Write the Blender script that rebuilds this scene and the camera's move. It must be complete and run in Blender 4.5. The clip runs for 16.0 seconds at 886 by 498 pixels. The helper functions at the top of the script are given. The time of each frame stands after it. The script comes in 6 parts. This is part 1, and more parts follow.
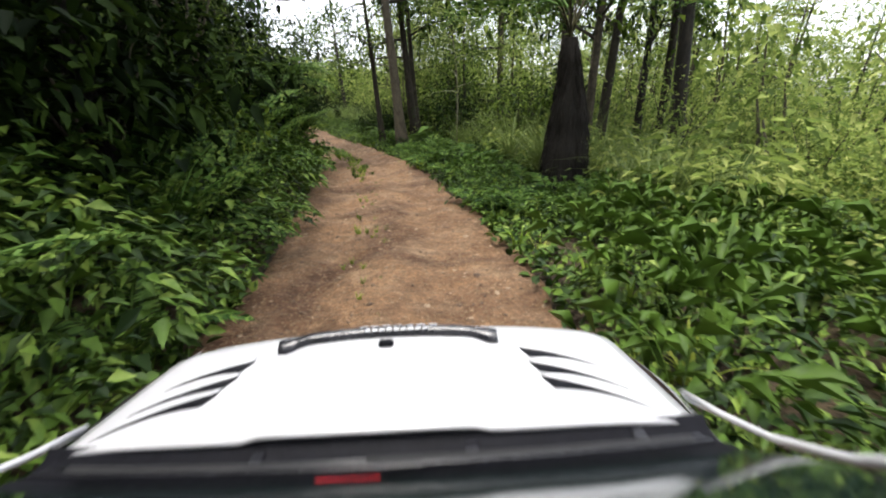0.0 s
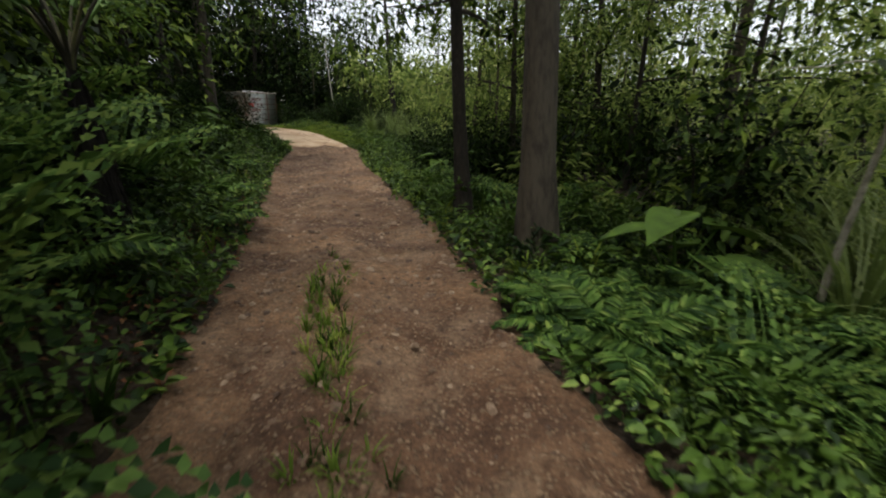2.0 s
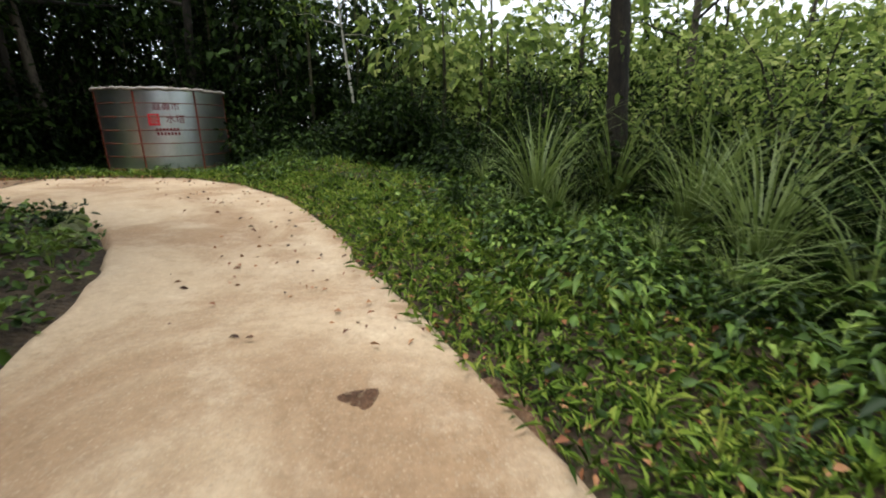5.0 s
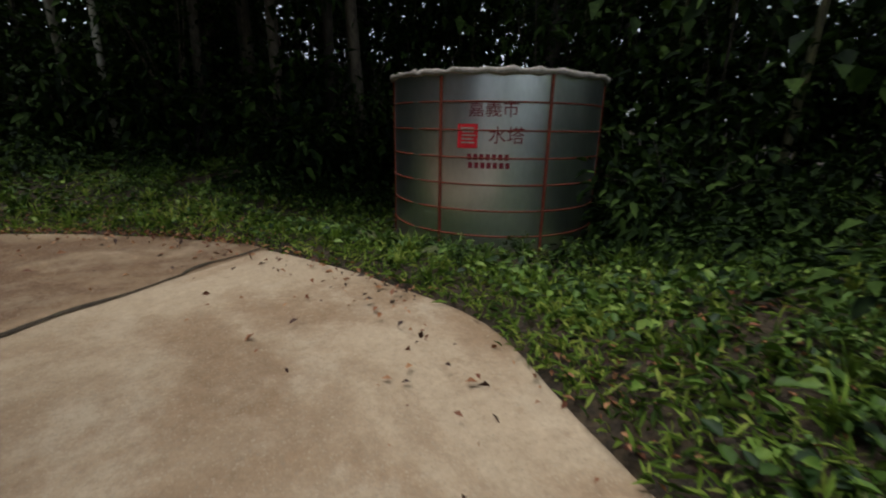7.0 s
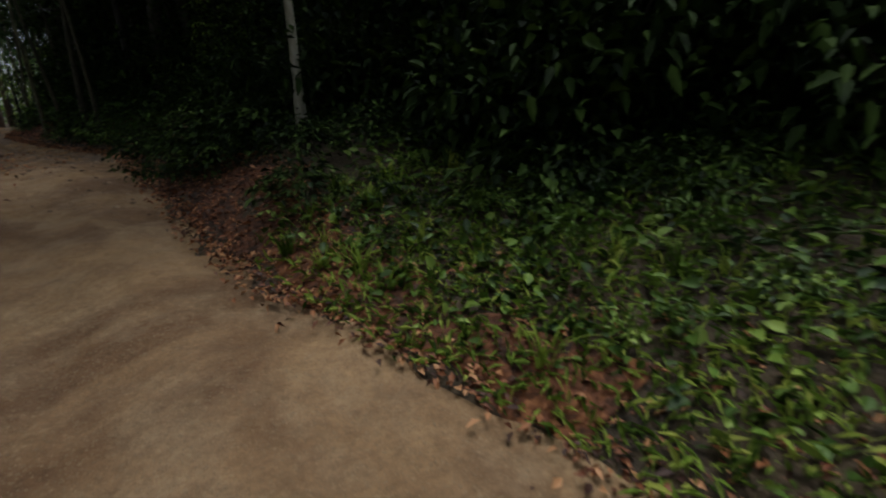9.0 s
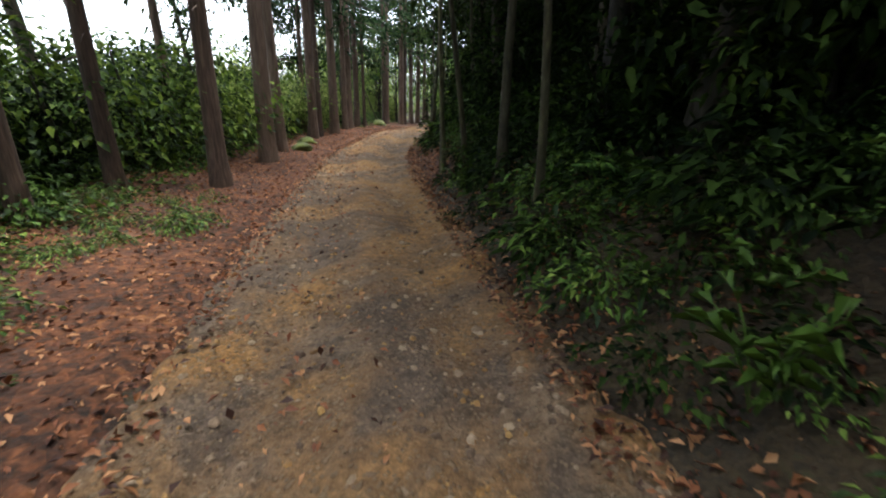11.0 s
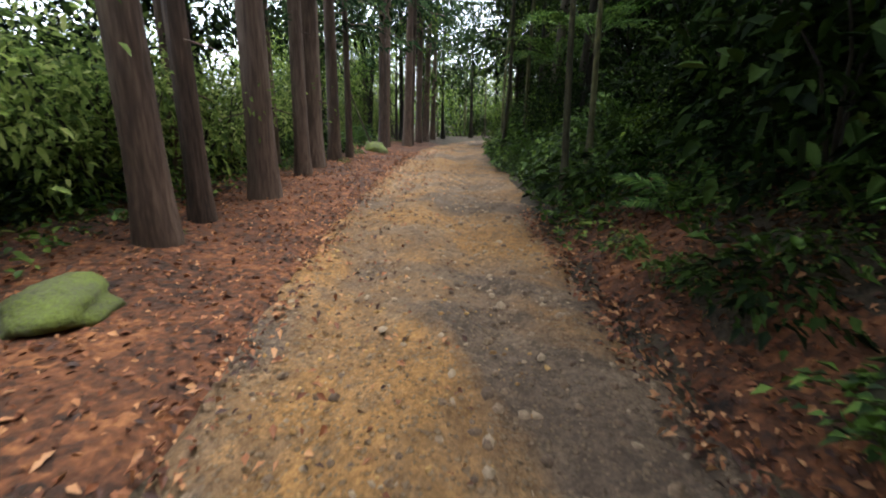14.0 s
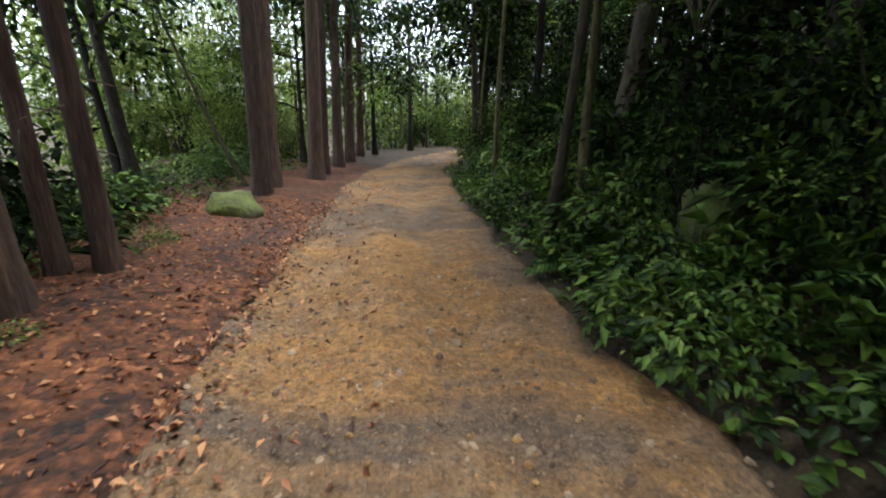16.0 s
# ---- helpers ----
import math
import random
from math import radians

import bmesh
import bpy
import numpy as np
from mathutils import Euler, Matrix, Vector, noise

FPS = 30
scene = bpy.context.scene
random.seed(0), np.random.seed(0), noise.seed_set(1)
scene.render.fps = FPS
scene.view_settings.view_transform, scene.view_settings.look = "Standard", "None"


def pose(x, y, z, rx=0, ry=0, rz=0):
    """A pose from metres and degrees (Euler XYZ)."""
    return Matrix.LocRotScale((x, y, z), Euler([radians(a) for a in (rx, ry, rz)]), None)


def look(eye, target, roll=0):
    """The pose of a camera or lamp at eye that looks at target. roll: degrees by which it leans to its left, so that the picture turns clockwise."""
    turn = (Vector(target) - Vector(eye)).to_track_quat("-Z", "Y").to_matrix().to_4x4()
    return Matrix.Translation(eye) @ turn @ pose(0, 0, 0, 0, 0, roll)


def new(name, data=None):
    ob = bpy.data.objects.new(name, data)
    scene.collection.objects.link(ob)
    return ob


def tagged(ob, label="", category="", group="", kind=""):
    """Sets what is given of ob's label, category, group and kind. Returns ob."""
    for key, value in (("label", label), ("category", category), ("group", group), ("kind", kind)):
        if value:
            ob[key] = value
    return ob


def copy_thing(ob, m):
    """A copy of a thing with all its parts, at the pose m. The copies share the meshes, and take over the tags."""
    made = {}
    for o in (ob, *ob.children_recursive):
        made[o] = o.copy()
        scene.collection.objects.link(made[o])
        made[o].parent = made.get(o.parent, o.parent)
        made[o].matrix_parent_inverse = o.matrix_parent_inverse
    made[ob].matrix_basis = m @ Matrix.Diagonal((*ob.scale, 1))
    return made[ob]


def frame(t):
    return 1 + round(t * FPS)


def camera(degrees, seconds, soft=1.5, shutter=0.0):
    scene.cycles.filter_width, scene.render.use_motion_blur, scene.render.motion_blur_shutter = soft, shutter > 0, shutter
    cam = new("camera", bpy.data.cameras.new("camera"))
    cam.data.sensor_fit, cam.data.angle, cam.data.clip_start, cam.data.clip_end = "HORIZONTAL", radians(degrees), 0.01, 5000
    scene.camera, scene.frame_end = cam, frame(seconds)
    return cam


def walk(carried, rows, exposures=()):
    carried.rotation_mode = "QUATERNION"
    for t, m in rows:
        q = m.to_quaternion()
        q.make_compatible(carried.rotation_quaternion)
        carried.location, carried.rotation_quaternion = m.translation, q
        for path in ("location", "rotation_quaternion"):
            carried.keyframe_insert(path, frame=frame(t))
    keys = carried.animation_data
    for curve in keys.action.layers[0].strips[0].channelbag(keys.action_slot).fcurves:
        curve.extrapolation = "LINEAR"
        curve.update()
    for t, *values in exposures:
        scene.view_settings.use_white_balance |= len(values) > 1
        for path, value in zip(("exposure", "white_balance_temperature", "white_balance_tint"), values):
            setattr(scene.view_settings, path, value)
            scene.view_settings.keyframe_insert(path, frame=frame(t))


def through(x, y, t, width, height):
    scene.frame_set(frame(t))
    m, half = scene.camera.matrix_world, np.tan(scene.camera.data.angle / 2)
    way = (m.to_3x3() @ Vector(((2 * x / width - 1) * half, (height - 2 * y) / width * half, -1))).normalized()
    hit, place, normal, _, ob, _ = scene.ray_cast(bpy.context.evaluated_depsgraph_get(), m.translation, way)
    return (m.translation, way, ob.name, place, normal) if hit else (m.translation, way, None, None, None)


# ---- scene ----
cam = camera(92.6, 16.0, soft=2.0, shutter=0.09)
PATH = [
    (0, (0.0, -0.0, 1.75), (-0.007, 1.89, 1.096), -0.9),
    (0.5, (-0.433, 2.976, 1.695), (-0.417, 4.868, 1.048), -0.5),
    (1, (-0.839, 5.994, 1.669), (-0.831, 7.883, 1.011), -1.9),
    (1.5, (-1.474, 9.169, 1.705), (-1.542, 11.062, 1.064), 0.6),
    (2, (-2.241, 12.254, 1.74), (-2.451, 14.145, 1.123), 1.5),
    (2.5, (-3.439, 15.545, 1.715), (-3.808, 17.39, 1.038), 0.1),
    (3, (-4.94, 18.901, 1.662), (-5.43, 20.716, 0.982), -0.7),
    (3.2, (-5.563, 20.31, 1.629), (-6.063, 22.119, 0.939), 0.5),
    (3.5, (-6.524, 22.382, 1.592), (-7.048, 24.201, 0.946), -0.2),
    (4, (-8.03, 25.729, 1.577), (-8.537, 27.559, 0.947), -0.2),
    (4.5, (-9.213, 28.876, 1.596), (-9.6, 30.736, 0.972), -0.2),
    (5, (-10.036, 31.681, 1.654), (-10.293, 33.584, 1.095), -0.2),
    (5.3, (-10.481, 33.094, 1.698), (-10.76, 34.98, 1.093), -0.8),
    (5.5, (-10.824, 33.884, 1.729), (-11.204, 35.78, 1.218), -0.5),
    (6, (-11.93, 35.904, 1.829), (-12.544, 37.741, 1.33), -0.1),
    (6.5, (-13.623, 37.836, 1.93), (-14.588, 39.503, 1.392), -1.4),
    (7, (-15.836, 39.207, 2.009), (-17.273, 40.478, 1.446), 1.0),
    (7.5, (-17.925, 39.486, 2.054), (-19.717, 40.147, 1.461), -1.0),
    (7.8, (-19.627, 39.313, 2.07), (-21.518, 39.554, 1.466), -0.0),
    (8, (-20.714, 38.895, 2.075), (-22.606, 38.776, 1.437), 0.3),
    (8.2, (-21.75, 38.205, 2.076), (-23.577, 37.7, 1.437), 0.5),
    (8.4, (-22.747, 37.221, 2.078), (-24.41, 36.335, 1.409), -0.2),
    (8.5, (-23.101, 36.682, 2.079), (-24.652, 35.605, 1.42), -0.8),
    (8.7, (-23.585, 35.583, 2.089), (-24.874, 34.175, 1.493), -1.0),
    (8.9, (-23.81, 34.405, 2.107), (-24.761, 32.751, 1.507), -0.3),
    (9, (-23.829, 33.855, 2.114), (-24.604, 32.117, 1.498), -0.1),
    (9.2, (-23.692, 32.761, 2.145), (-24.09, 30.892, 1.554), -0.2),
    (9.5, (-23.28, 31.1, 2.238), (-23.23, 29.2, 1.612), -0.2),
    (10, (-22.5, 28.5, 2.468), (-22.2, 26.62, 1.849), -0.2),
    (10.5, (-21.62, 26.02, 2.72), (-21.2, 24.17, 2.085), -0.2),
    (11, (-20.68, 23.9, 2.901), (-20.08, 22.11, 2.243), -0.2),
    (11.3, (-20.093, 22.891, 2.942), (-19.412, 21.124, 2.299), -1.8),
    (11.5, (-19.687, 22.157, 2.934), (-19.003, 20.401, 2.263), -1.4),
    (11.7, (-19.243, 21.399, 2.919), (-18.56, 19.633, 2.275), -0.6),
    (12, (-18.553, 20.242, 2.89), (-17.876, 18.506, 2.161), 0.2),
    (12.5, (-17.277, 18.009, 2.852), (-16.589, 16.236, 2.234), 0.9),
    (13, (-15.976, 15.743, 2.851), (-15.311, 13.969, 2.212), 0.4),
    (13.5, (-14.693, 13.405, 2.858), (-14.057, 11.62, 2.217), 0.1),
    (14, (-13.528, 10.894, 2.866), (-13.006, 9.066, 2.246), 0.7),
    (14.5, (-12.641, 8.459, 2.889), (-12.212, 6.608, 2.265), 0.6),
    (15, (-11.829, 6.096, 2.917), (-11.513, 4.221, 2.297), -0.9),
    (15.5, (-11.192, 3.746, 2.975), (-10.928, 1.841, 2.425), -1.1),
    (16, (-10.637, 1.635, 3.032), (-10.418, -0.258, 2.425), 0.7),]
EXPOSURES = [(0.0, 1.45, 6500, 10), (0.6, 1.35, 6500, 10), (1.5, 1.3, 6500, 10), (2.0, 0.45, 6500, 10), (2.5, 1.3, 6500, 10), (3.0, 2.0, 6500, 10), (5.4, 0.75, 6200, 9), (6.2, 0.4, 6100, 9), (7.2, 0.0, 6100, 9), (8.0, 0.2, 6100, 8), (9.2, 0.4, 6100, 7), (11.3, 2.3, 6100, 6), (12.5, 1.65, 6100, 6), (13.1, 1.5, 6100, 6), (13.6, 2.3, 6000, 6), (14.3, 2.1, 6000, 6), (15.0, 1.7, 6000, 6), (15.5, 1.75, 6000, 6), (16.0, 2.0, 6000, 6)]
walk(cam, [(t, look(eye, target, roll)) for t, eye, target, roll in PATH], EXPOSURES)

# ---- sky and sun: a bright overcast day ----
world = bpy.data.worlds.new("overcast_sky")
scene.world = world
world.use_nodes = True
wn = world.node_tree
sky = wn.nodes.new("ShaderNodeTexSky")
sky.sky_type, sky.sun_disc = "NISHITA", False
sky.sun_elevation, sky.sun_rotation = radians(78), radians(230)
sky.dust_density, sky.air_density, sky.ozone_density = 3.0, 1.0, 1.5
wn.nodes["Background"].inputs["Strength"].default_value = 0.15
pale = wn.nodes.new("ShaderNodeHueSaturation")
pale.inputs["Saturation"].default_value, pale.inputs["Value"].default_value = 0.3, 1.6
wn.links.new(sky.outputs[0], pale.inputs["Color"])
wn.links.new(pale.outputs[0], wn.nodes["Background"].inputs["Color"])
sun = new("sun", bpy.data.lights.new("sun", "SUN"))
sun.data.energy, sun.data.angle, sun.data.color = 1.3, radians(24), (1.0, 0.97, 0.9)
sun.rotation_euler = (0, radians(12), radians(220))


# ---- materials ----
def material(name, ramp, scale=6.0, rough=0.85, bump=0.3, detail=6.0, metal=0.0, fine=0.0, spec=0.3, per_object=0.0, per_island=0.0, glow_through=0.0, bump_scale=None, stretch=None, coat=0.0, pebbles=0.0):
    """A surface whose colour runs through a ramp over noise at two scales, with bump."""
    m = bpy.data.materials.new(name)
    m.use_nodes = True
    nt = m.node_tree
    N, L = nt.nodes, nt.links
    out, bsdf = N["Material Output"], N["Principled BSDF"]
    co = N.new("ShaderNodeTexCoord")
    mp = N.new("ShaderNodeMapping")
    L.new(co.outputs["Object"], mp.inputs["Vector"])
    if stretch:
        mp.inputs["Scale"].default_value = stretch
    n1 = N.new("ShaderNodeTexNoise")
    n1.inputs["Scale"].default_value, n1.inputs["Detail"].default_value, n1.inputs["Roughness"].default_value = scale, detail, 0.62
    L.new(mp.outputs[0], n1.inputs["Vector"])
    value = n1.outputs["Fac"]
    if fine:
        n2 = N.new("ShaderNodeTexNoise")
        n2.inputs["Scale"].default_value, n2.inputs["Detail"].default_value = fine, 4.0
        L.new(mp.outputs[0], n2.inputs["Vector"])
        mx = N.new("ShaderNodeMix")
        mx.inputs["Factor"].default_value = 0.45
        L.new(value, mx.inputs[2])
        L.new(n2.outputs["Fac"], mx.inputs[3])
        value = mx.outputs[0]
    if pebbles:
        vo = N.new("ShaderNodeTexVoronoi")
        vo.inputs["Scale"].default_value, vo.inputs["Randomness"].default_value = pebbles, 1.0
        wp = N.new("ShaderNodeVectorMath")
        wp.operation = "MULTIPLY_ADD"
        wp.inputs[1].default_value = (0.05, 0.05, 0.05)
        L.new(n1.outputs["Color"], wp.inputs[0])
        L.new(mp.outputs[0], wp.inputs[2])
        L.new(wp.outputs[0], vo.inputs["Vector"])
        sp = N.new("ShaderNodeSeparateColor")
        L.new(vo.outputs["Color"], sp.inputs[0])
        mv = N.new("ShaderNodeMix")
        mv.inputs["Factor"].default_value = 0.15
        L.new(value, mv.inputs[2])
        L.new(sp.outputs[0], mv.inputs[3])
        value = mv.outputs[0]
    if per_object or per_island:
        rnd = N.new("ShaderNodeObjectInfo" if per_object else "ShaderNodeNewGeometry")
        ma = N.new("ShaderNodeMath")
        ma.operation = "MULTIPLY_ADD"
        ma.inputs[1].default_value = per_object or per_island
        L.new(rnd.outputs["Random" if per_object else "Random Per Island"], ma.inputs[0])
        mb = N.new("ShaderNodeMath")
        mb.operation, mb.inputs[1].default_value = "SUBTRACT", (per_object or per_island) / 2
        L.new(value, ma.inputs[2])
        L.new(ma.outputs[0], mb.inputs[0])
        value = mb.outputs[0]
    cr = N.new("ShaderNodeValToRGB")
    while len(cr.color_ramp.elements) < len(ramp):
        cr.color_ramp.elements.new(0.5)
    for e, (p, c) in zip(cr.color_ramp.elements, ramp):
        e.position, e.color = p, (*c, 1)
    L.new(value, cr.inputs["Fac"])
    L.new(cr.outputs["Color"], bsdf.inputs["Base Color"])
    bsdf.inputs["Roughness"].default_value, bsdf.inputs["Metallic"].default_value = rough, metal
    bsdf.inputs["Specular IOR Level"].default_value, bsdf.inputs["Coat Weight"].default_value = spec, coat
    if bump:
        nb = N.new("ShaderNodeTexNoise")
        nb.inputs["Scale"].default_value, nb.inputs["Detail"].default_value = bump_scale or scale * 4, 6.0
        L.new(mp.outputs[0], nb.inputs["Vector"])
        bp = N.new("ShaderNodeBump")
        bp.inputs["Strength"].default_value, bp.inputs["Distance"].default_value = bump, 0.03
        height = nb.outputs["Fac"]
        if pebbles:
            dm = N.new("ShaderNodeMath")
            dm.operation, dm.inputs[1].default_value = "MULTIPLY_ADD", -0.5
            L.new(vo.outputs["Distance"], dm.inputs[0])
            L.new(height, dm.inputs[2])
            height = dm.outputs[0]
        L.new(height, bp.inputs["Height"])
        L.new(bp.outputs[0], bsdf.inputs["Normal"])
    if glow_through:
        tr = N.new("ShaderNodeBsdfTranslucent")
        mix = N.new("ShaderNodeMixShader")
        mix.inputs["Fac"].default_value = glow_through
        L.new(cr.outputs["Color"], tr.inputs["Color"])
        L.new(bsdf.outputs[0], mix.inputs[1])
        L.new(tr.outputs[0], mix.inputs[2])
        L.new(mix.outputs[0], out.inputs["Surface"])
    return m


def leaf_material(name, dark, light, rough=0.5, through=0.35, accent=None, spec=0.35):
    ramp = [(0.3, dark), (0.62, light)]
    if accent:
        ramp.append((0.84, accent))
    return material(name, ramp, scale=0.9, rough=rough, bump=0, fine=9.0, per_island=0.55, glow_through=through, spec=spec)


def track_material(name, dark, warm, pale, rubble, stones=34.0, grit=1.0):
    """Trodden earth: broad damp and dry patches, dirt between, and pebbles of two sizes pressed into it."""
    m = bpy.data.materials.new(name)
    m.use_nodes = True
    N, L = m.node_tree.nodes, m.node_tree.links
    bsdf = N["Principled BSDF"]
    co = N.new("ShaderNodeTexCoord")

    def grain(scale, detail=4.0, rough=0.6, distort=0.0):
        n = N.new("ShaderNodeTexNoise")
        n.inputs["Scale"].default_value, n.inputs["Detail"].default_value = scale, detail
        n.inputs["Roughness"].default_value, n.inputs["Distortion"].default_value = rough, distort
        L.new(co.outputs["Object"], n.inputs["Vector"])
        return n.outputs["Fac"]

    def spread_out(value, lo, hi, to0=0.0, to1=1.0):
        r = N.new("ShaderNodeMapRange")
        for k, v in zip((1, 2, 3, 4), (lo, hi, to0, to1)):
            r.inputs[k].default_value = v
        L.new(value, r.inputs[0])
        return r.outputs[0]

    def blend(fac, a, b, how="MIX"):
        x = N.new("ShaderNodeMix")
        x.data_type, x.blend_type = "RGBA", how
        for socket, v in ((x.inputs["Factor"], fac), (x.inputs[6], a), (x.inputs[7], b)):
            if isinstance(v, tuple):
                socket.default_value = (*v, 1)
            elif isinstance(v, float):
                socket.default_value = v
            else:
                L.new(v, socket)
        return x.outputs[2]

    colour = blend(spread_out(grain(0.5, 5.0, 0.6, 0.8), 0.42, 0.58), dark, warm)
    colour = blend(spread_out(grain(1.3, 6.0, 0.7), 0.5, 0.72, 0.0, 0.8), colour, pale)
    colour = blend(spread_out(grain(5.5, 5.0, 0.7, 1.0), 0.55, 0.75, 0.0, 0.6), colour, dark)
    for scale, much in ((7.0, 0.4), (24.0, 0.5), (70.0, 0.3)):
        colour = blend(much * grit, colour, blend(spread_out(grain(scale, 4.0, 0.65, 0.4), 0.36, 0.64), (0.4, 0.37, 0.35), (1.55, 1.57, 1.6)), "MULTIPLY")
    heights = []
    for scale, cut in ((stones, 0.62), (stones * 0.6, 0.78)):
        vo = N.new("ShaderNodeTexVoronoi")
        vo.inputs["Scale"].default_value = scale
        L.new(co.outputs["Object"], vo.inputs["Vector"])
        sp = N.new("ShaderNodeSeparateColor")
        L.new(vo.outputs["Color"], sp.inputs[0])
        on = N.new("ShaderNodeMath")
        on.operation = "MULTIPLY"
        L.new(spread_out(sp.outputs[0], cut, cut + 0.05), on.inputs[0])
        L.new(spread_out(vo.outputs["Distance"], 0.5, 0.32), on.inputs[1])
        tone = blend(sp.outputs[1], tuple(0.5 * c for c in pale), pale)
        part_on = N.new("ShaderNodeMath")
        part_on.operation, part_on.inputs[1].default_value = "MULTIPLY", rubble + 0.3
        L.new(on.outputs[0], part_on.inputs[0])
        colour = blend(part_on.outputs[0], colour, tone)
        heights.append((on.outputs[0], rubble * 30.0 / scale))
    L.new(colour, bsdf.inputs["Base Color"])
    L.new(spread_out(grain(2.2), 0.35, 0.65, 0.72, 0.95), bsdf.inputs["Roughness"])
    bsdf.inputs["Specular IOR Level"].default_value = 0.25
    height = grain(19.0, 7.0, 0.72)
    for value, much in heights:
        add = N.new("ShaderNodeMath")
        add.operation, add.inputs[1].default_value = "MULTIPLY_ADD", much
        L.new(value, add.inputs[0])
        L.new(height, add.inputs[2])
        height = add.outputs[0]
    bp = N.new("ShaderNodeBump")
    bp.inputs["Strength"].default_value, bp.inputs["Distance"].default_value = 0.45 + 0.35 * grit, 0.035
    L.new(height, bp.inputs["Height"])
    L.new(bp.outputs[0], bsdf.inputs["Normal"])
    return m


M_SOIL = material("forest_soil", [(0.28, (0.008, 0.006, 0.0035)), (0.45, (0.024, 0.016, 0.008)), (0.58, (0.042, 0.027, 0.012)), (0.7, (0.026, 0.03, 0.009))], scale=1.4, fine=26, bump=1.0, bump_scale=18, pebbles=21)
M_ROAD = track_material("red_earth_gravel", (0.07, 0.036, 0.018), (0.165, 0.095, 0.048), (0.22, 0.15, 0.088), 0.45)
M_ROAD2 = track_material("brown_stony_earth", (0.078, 0.053, 0.035), (0.2, 0.105, 0.034), (0.17, 0.118, 0.072), 0.5)
M_CONCRETE = track_material("pale_sandy_concrete", (0.24, 0.158, 0.088), (0.37, 0.28, 0.178), (0.43, 0.345, 0.235), 0.12, stones=70.0, grit=0.3)
M_CONCRETE2 = track_material("dirt_caked_concrete", (0.13, 0.075, 0.038), (0.26, 0.178, 0.1), (0.33, 0.25, 0.16), 0.14, stones=66.0, grit=0.4)
M_EARTH = track_material("dusty_brown_earth", (0.1, 0.055, 0.026), (0.2, 0.125, 0.062), (0.22, 0.155, 0.09), 0.2, stones=60.0, grit=0.45)
M_STONE = material("grey_brown_stone", [(0.3, (0.07, 0.044, 0.028)), (0.5, (0.135, 0.088, 0.053)), (0.78, (0.24, 0.175, 0.115))], scale=5, fine=40, bump=0.5, per_island=0.6, rough=0.8)
M_OCHRE = material("ochre_stone", [(0.3, (0.1, 0.052, 0.018)), (0.55, (0.19, 0.1, 0.03)), (0.75, (0.29, 0.175, 0.06))], scale=5, fine=40, bump=0.5, per_island=0.5, rough=0.7)
M_MOSS = material("mossy_boulder", [(0.36, (0.05, 0.045, 0.035)), (0.48, (0.07, 0.078, 0.03)), (0.58, (0.085, 0.105, 0.02)), (0.75, (0.14, 0.165, 0.034))], scale=1.8, fine=26, bump=1.0, rough=0.95)
M_BARK = material("brown_cedar_bark", [(0.3, (0.03, 0.019, 0.014)), (0.5, (0.075, 0.047, 0.033)), (0.7, (0.14, 0.095, 0.068))], scale=2.2, fine=9, bump=1.0, bump_scale=6, stretch=(3.0, 3.0, 0.35), per_object=0.25)
M_BARK2 = material("grey_forest_bark", [(0.3, (0.01, 0.008, 0.006)), (0.52, (0.03, 0.024, 0.016)), (0.72, (0.085, 0.07, 0.048))], scale=2.6, fine=11, bump=0.7, stretch=(2.0, 2.0, 0.7), per_object=0.35)
M_PALE = material("pale_lichen_bark", [(0.3, (0.12, 0.105, 0.075)), (0.52, (0.3, 0.28, 0.21)), (0.72, (0.46, 0.44, 0.36))], scale=2.6, fine=14, bump=0.5, stretch=(2.0, 2.0, 0.8), per_object=0.3)
M_MOSSBARK = material("dark_mossy_bark", [(0.3, (0.016, 0.013, 0.008)), (0.5, (0.045, 0.04, 0.02)), (0.7, (0.12, 0.115, 0.045))], scale=2.6, fine=12, bump=0.8, stretch=(2.0, 2.0, 0.7), per_object=0.35)
M_BLACK = material("black_fibrous_trunk", [(0.35, (0.006, 0.005, 0.004)), (0.6, (0.016, 0.013, 0.01)), (0.8, (0.045, 0.035, 0.025))], scale=4, fine=18, bump=1.0, bump_scale=12, stretch=(3, 3, 0.3), rough=0.95)
M_LEAF = leaf_material("forest_leaf", (0.009, 0.02, 0.003), (0.07, 0.118, 0.014), rough=0.6, through=0.28, accent=(0.2, 0.26, 0.035), spec=0.15)
# shaded twin of forest_leaf: canopy shade is put into the near-black colour
M_LEAF_SHADED = leaf_material("shade_darkened_leaf", (0.003, 0.007, 0.002), (0.018, 0.034, 0.006), rough=0.7, through=0.12, accent=(0.045, 0.075, 0.014), spec=0.06)
# lit twin of forest_leaf: open daylight is put into the raised yellow-green colour
M_LEAF_LIT = leaf_material("light_brightened_leaf", (0.06, 0.095, 0.019), (0.21, 0.275, 0.062), accent=(0.4, 0.43, 0.14), through=0.58, rough=0.6, spec=0.15)
M_CEDAR = leaf_material("cedar_needles", (0.007, 0.017, 0.007), (0.034, 0.062, 0.024), rough=0.75, through=0.3, accent=(0.08, 0.12, 0.05), spec=0.1)
M_FERN = leaf_material("fern_green", (0.016, 0.042, 0.008), (0.1, 0.18, 0.034), accent=(0.2, 0.27, 0.06), rough=0.6, through=0.3, spec=0.15)
M_GRASS = leaf_material("tall_grass", (0.05, 0.085, 0.018), (0.16, 0.21, 0.055), accent=(0.36, 0.34, 0.14), rough=0.55)
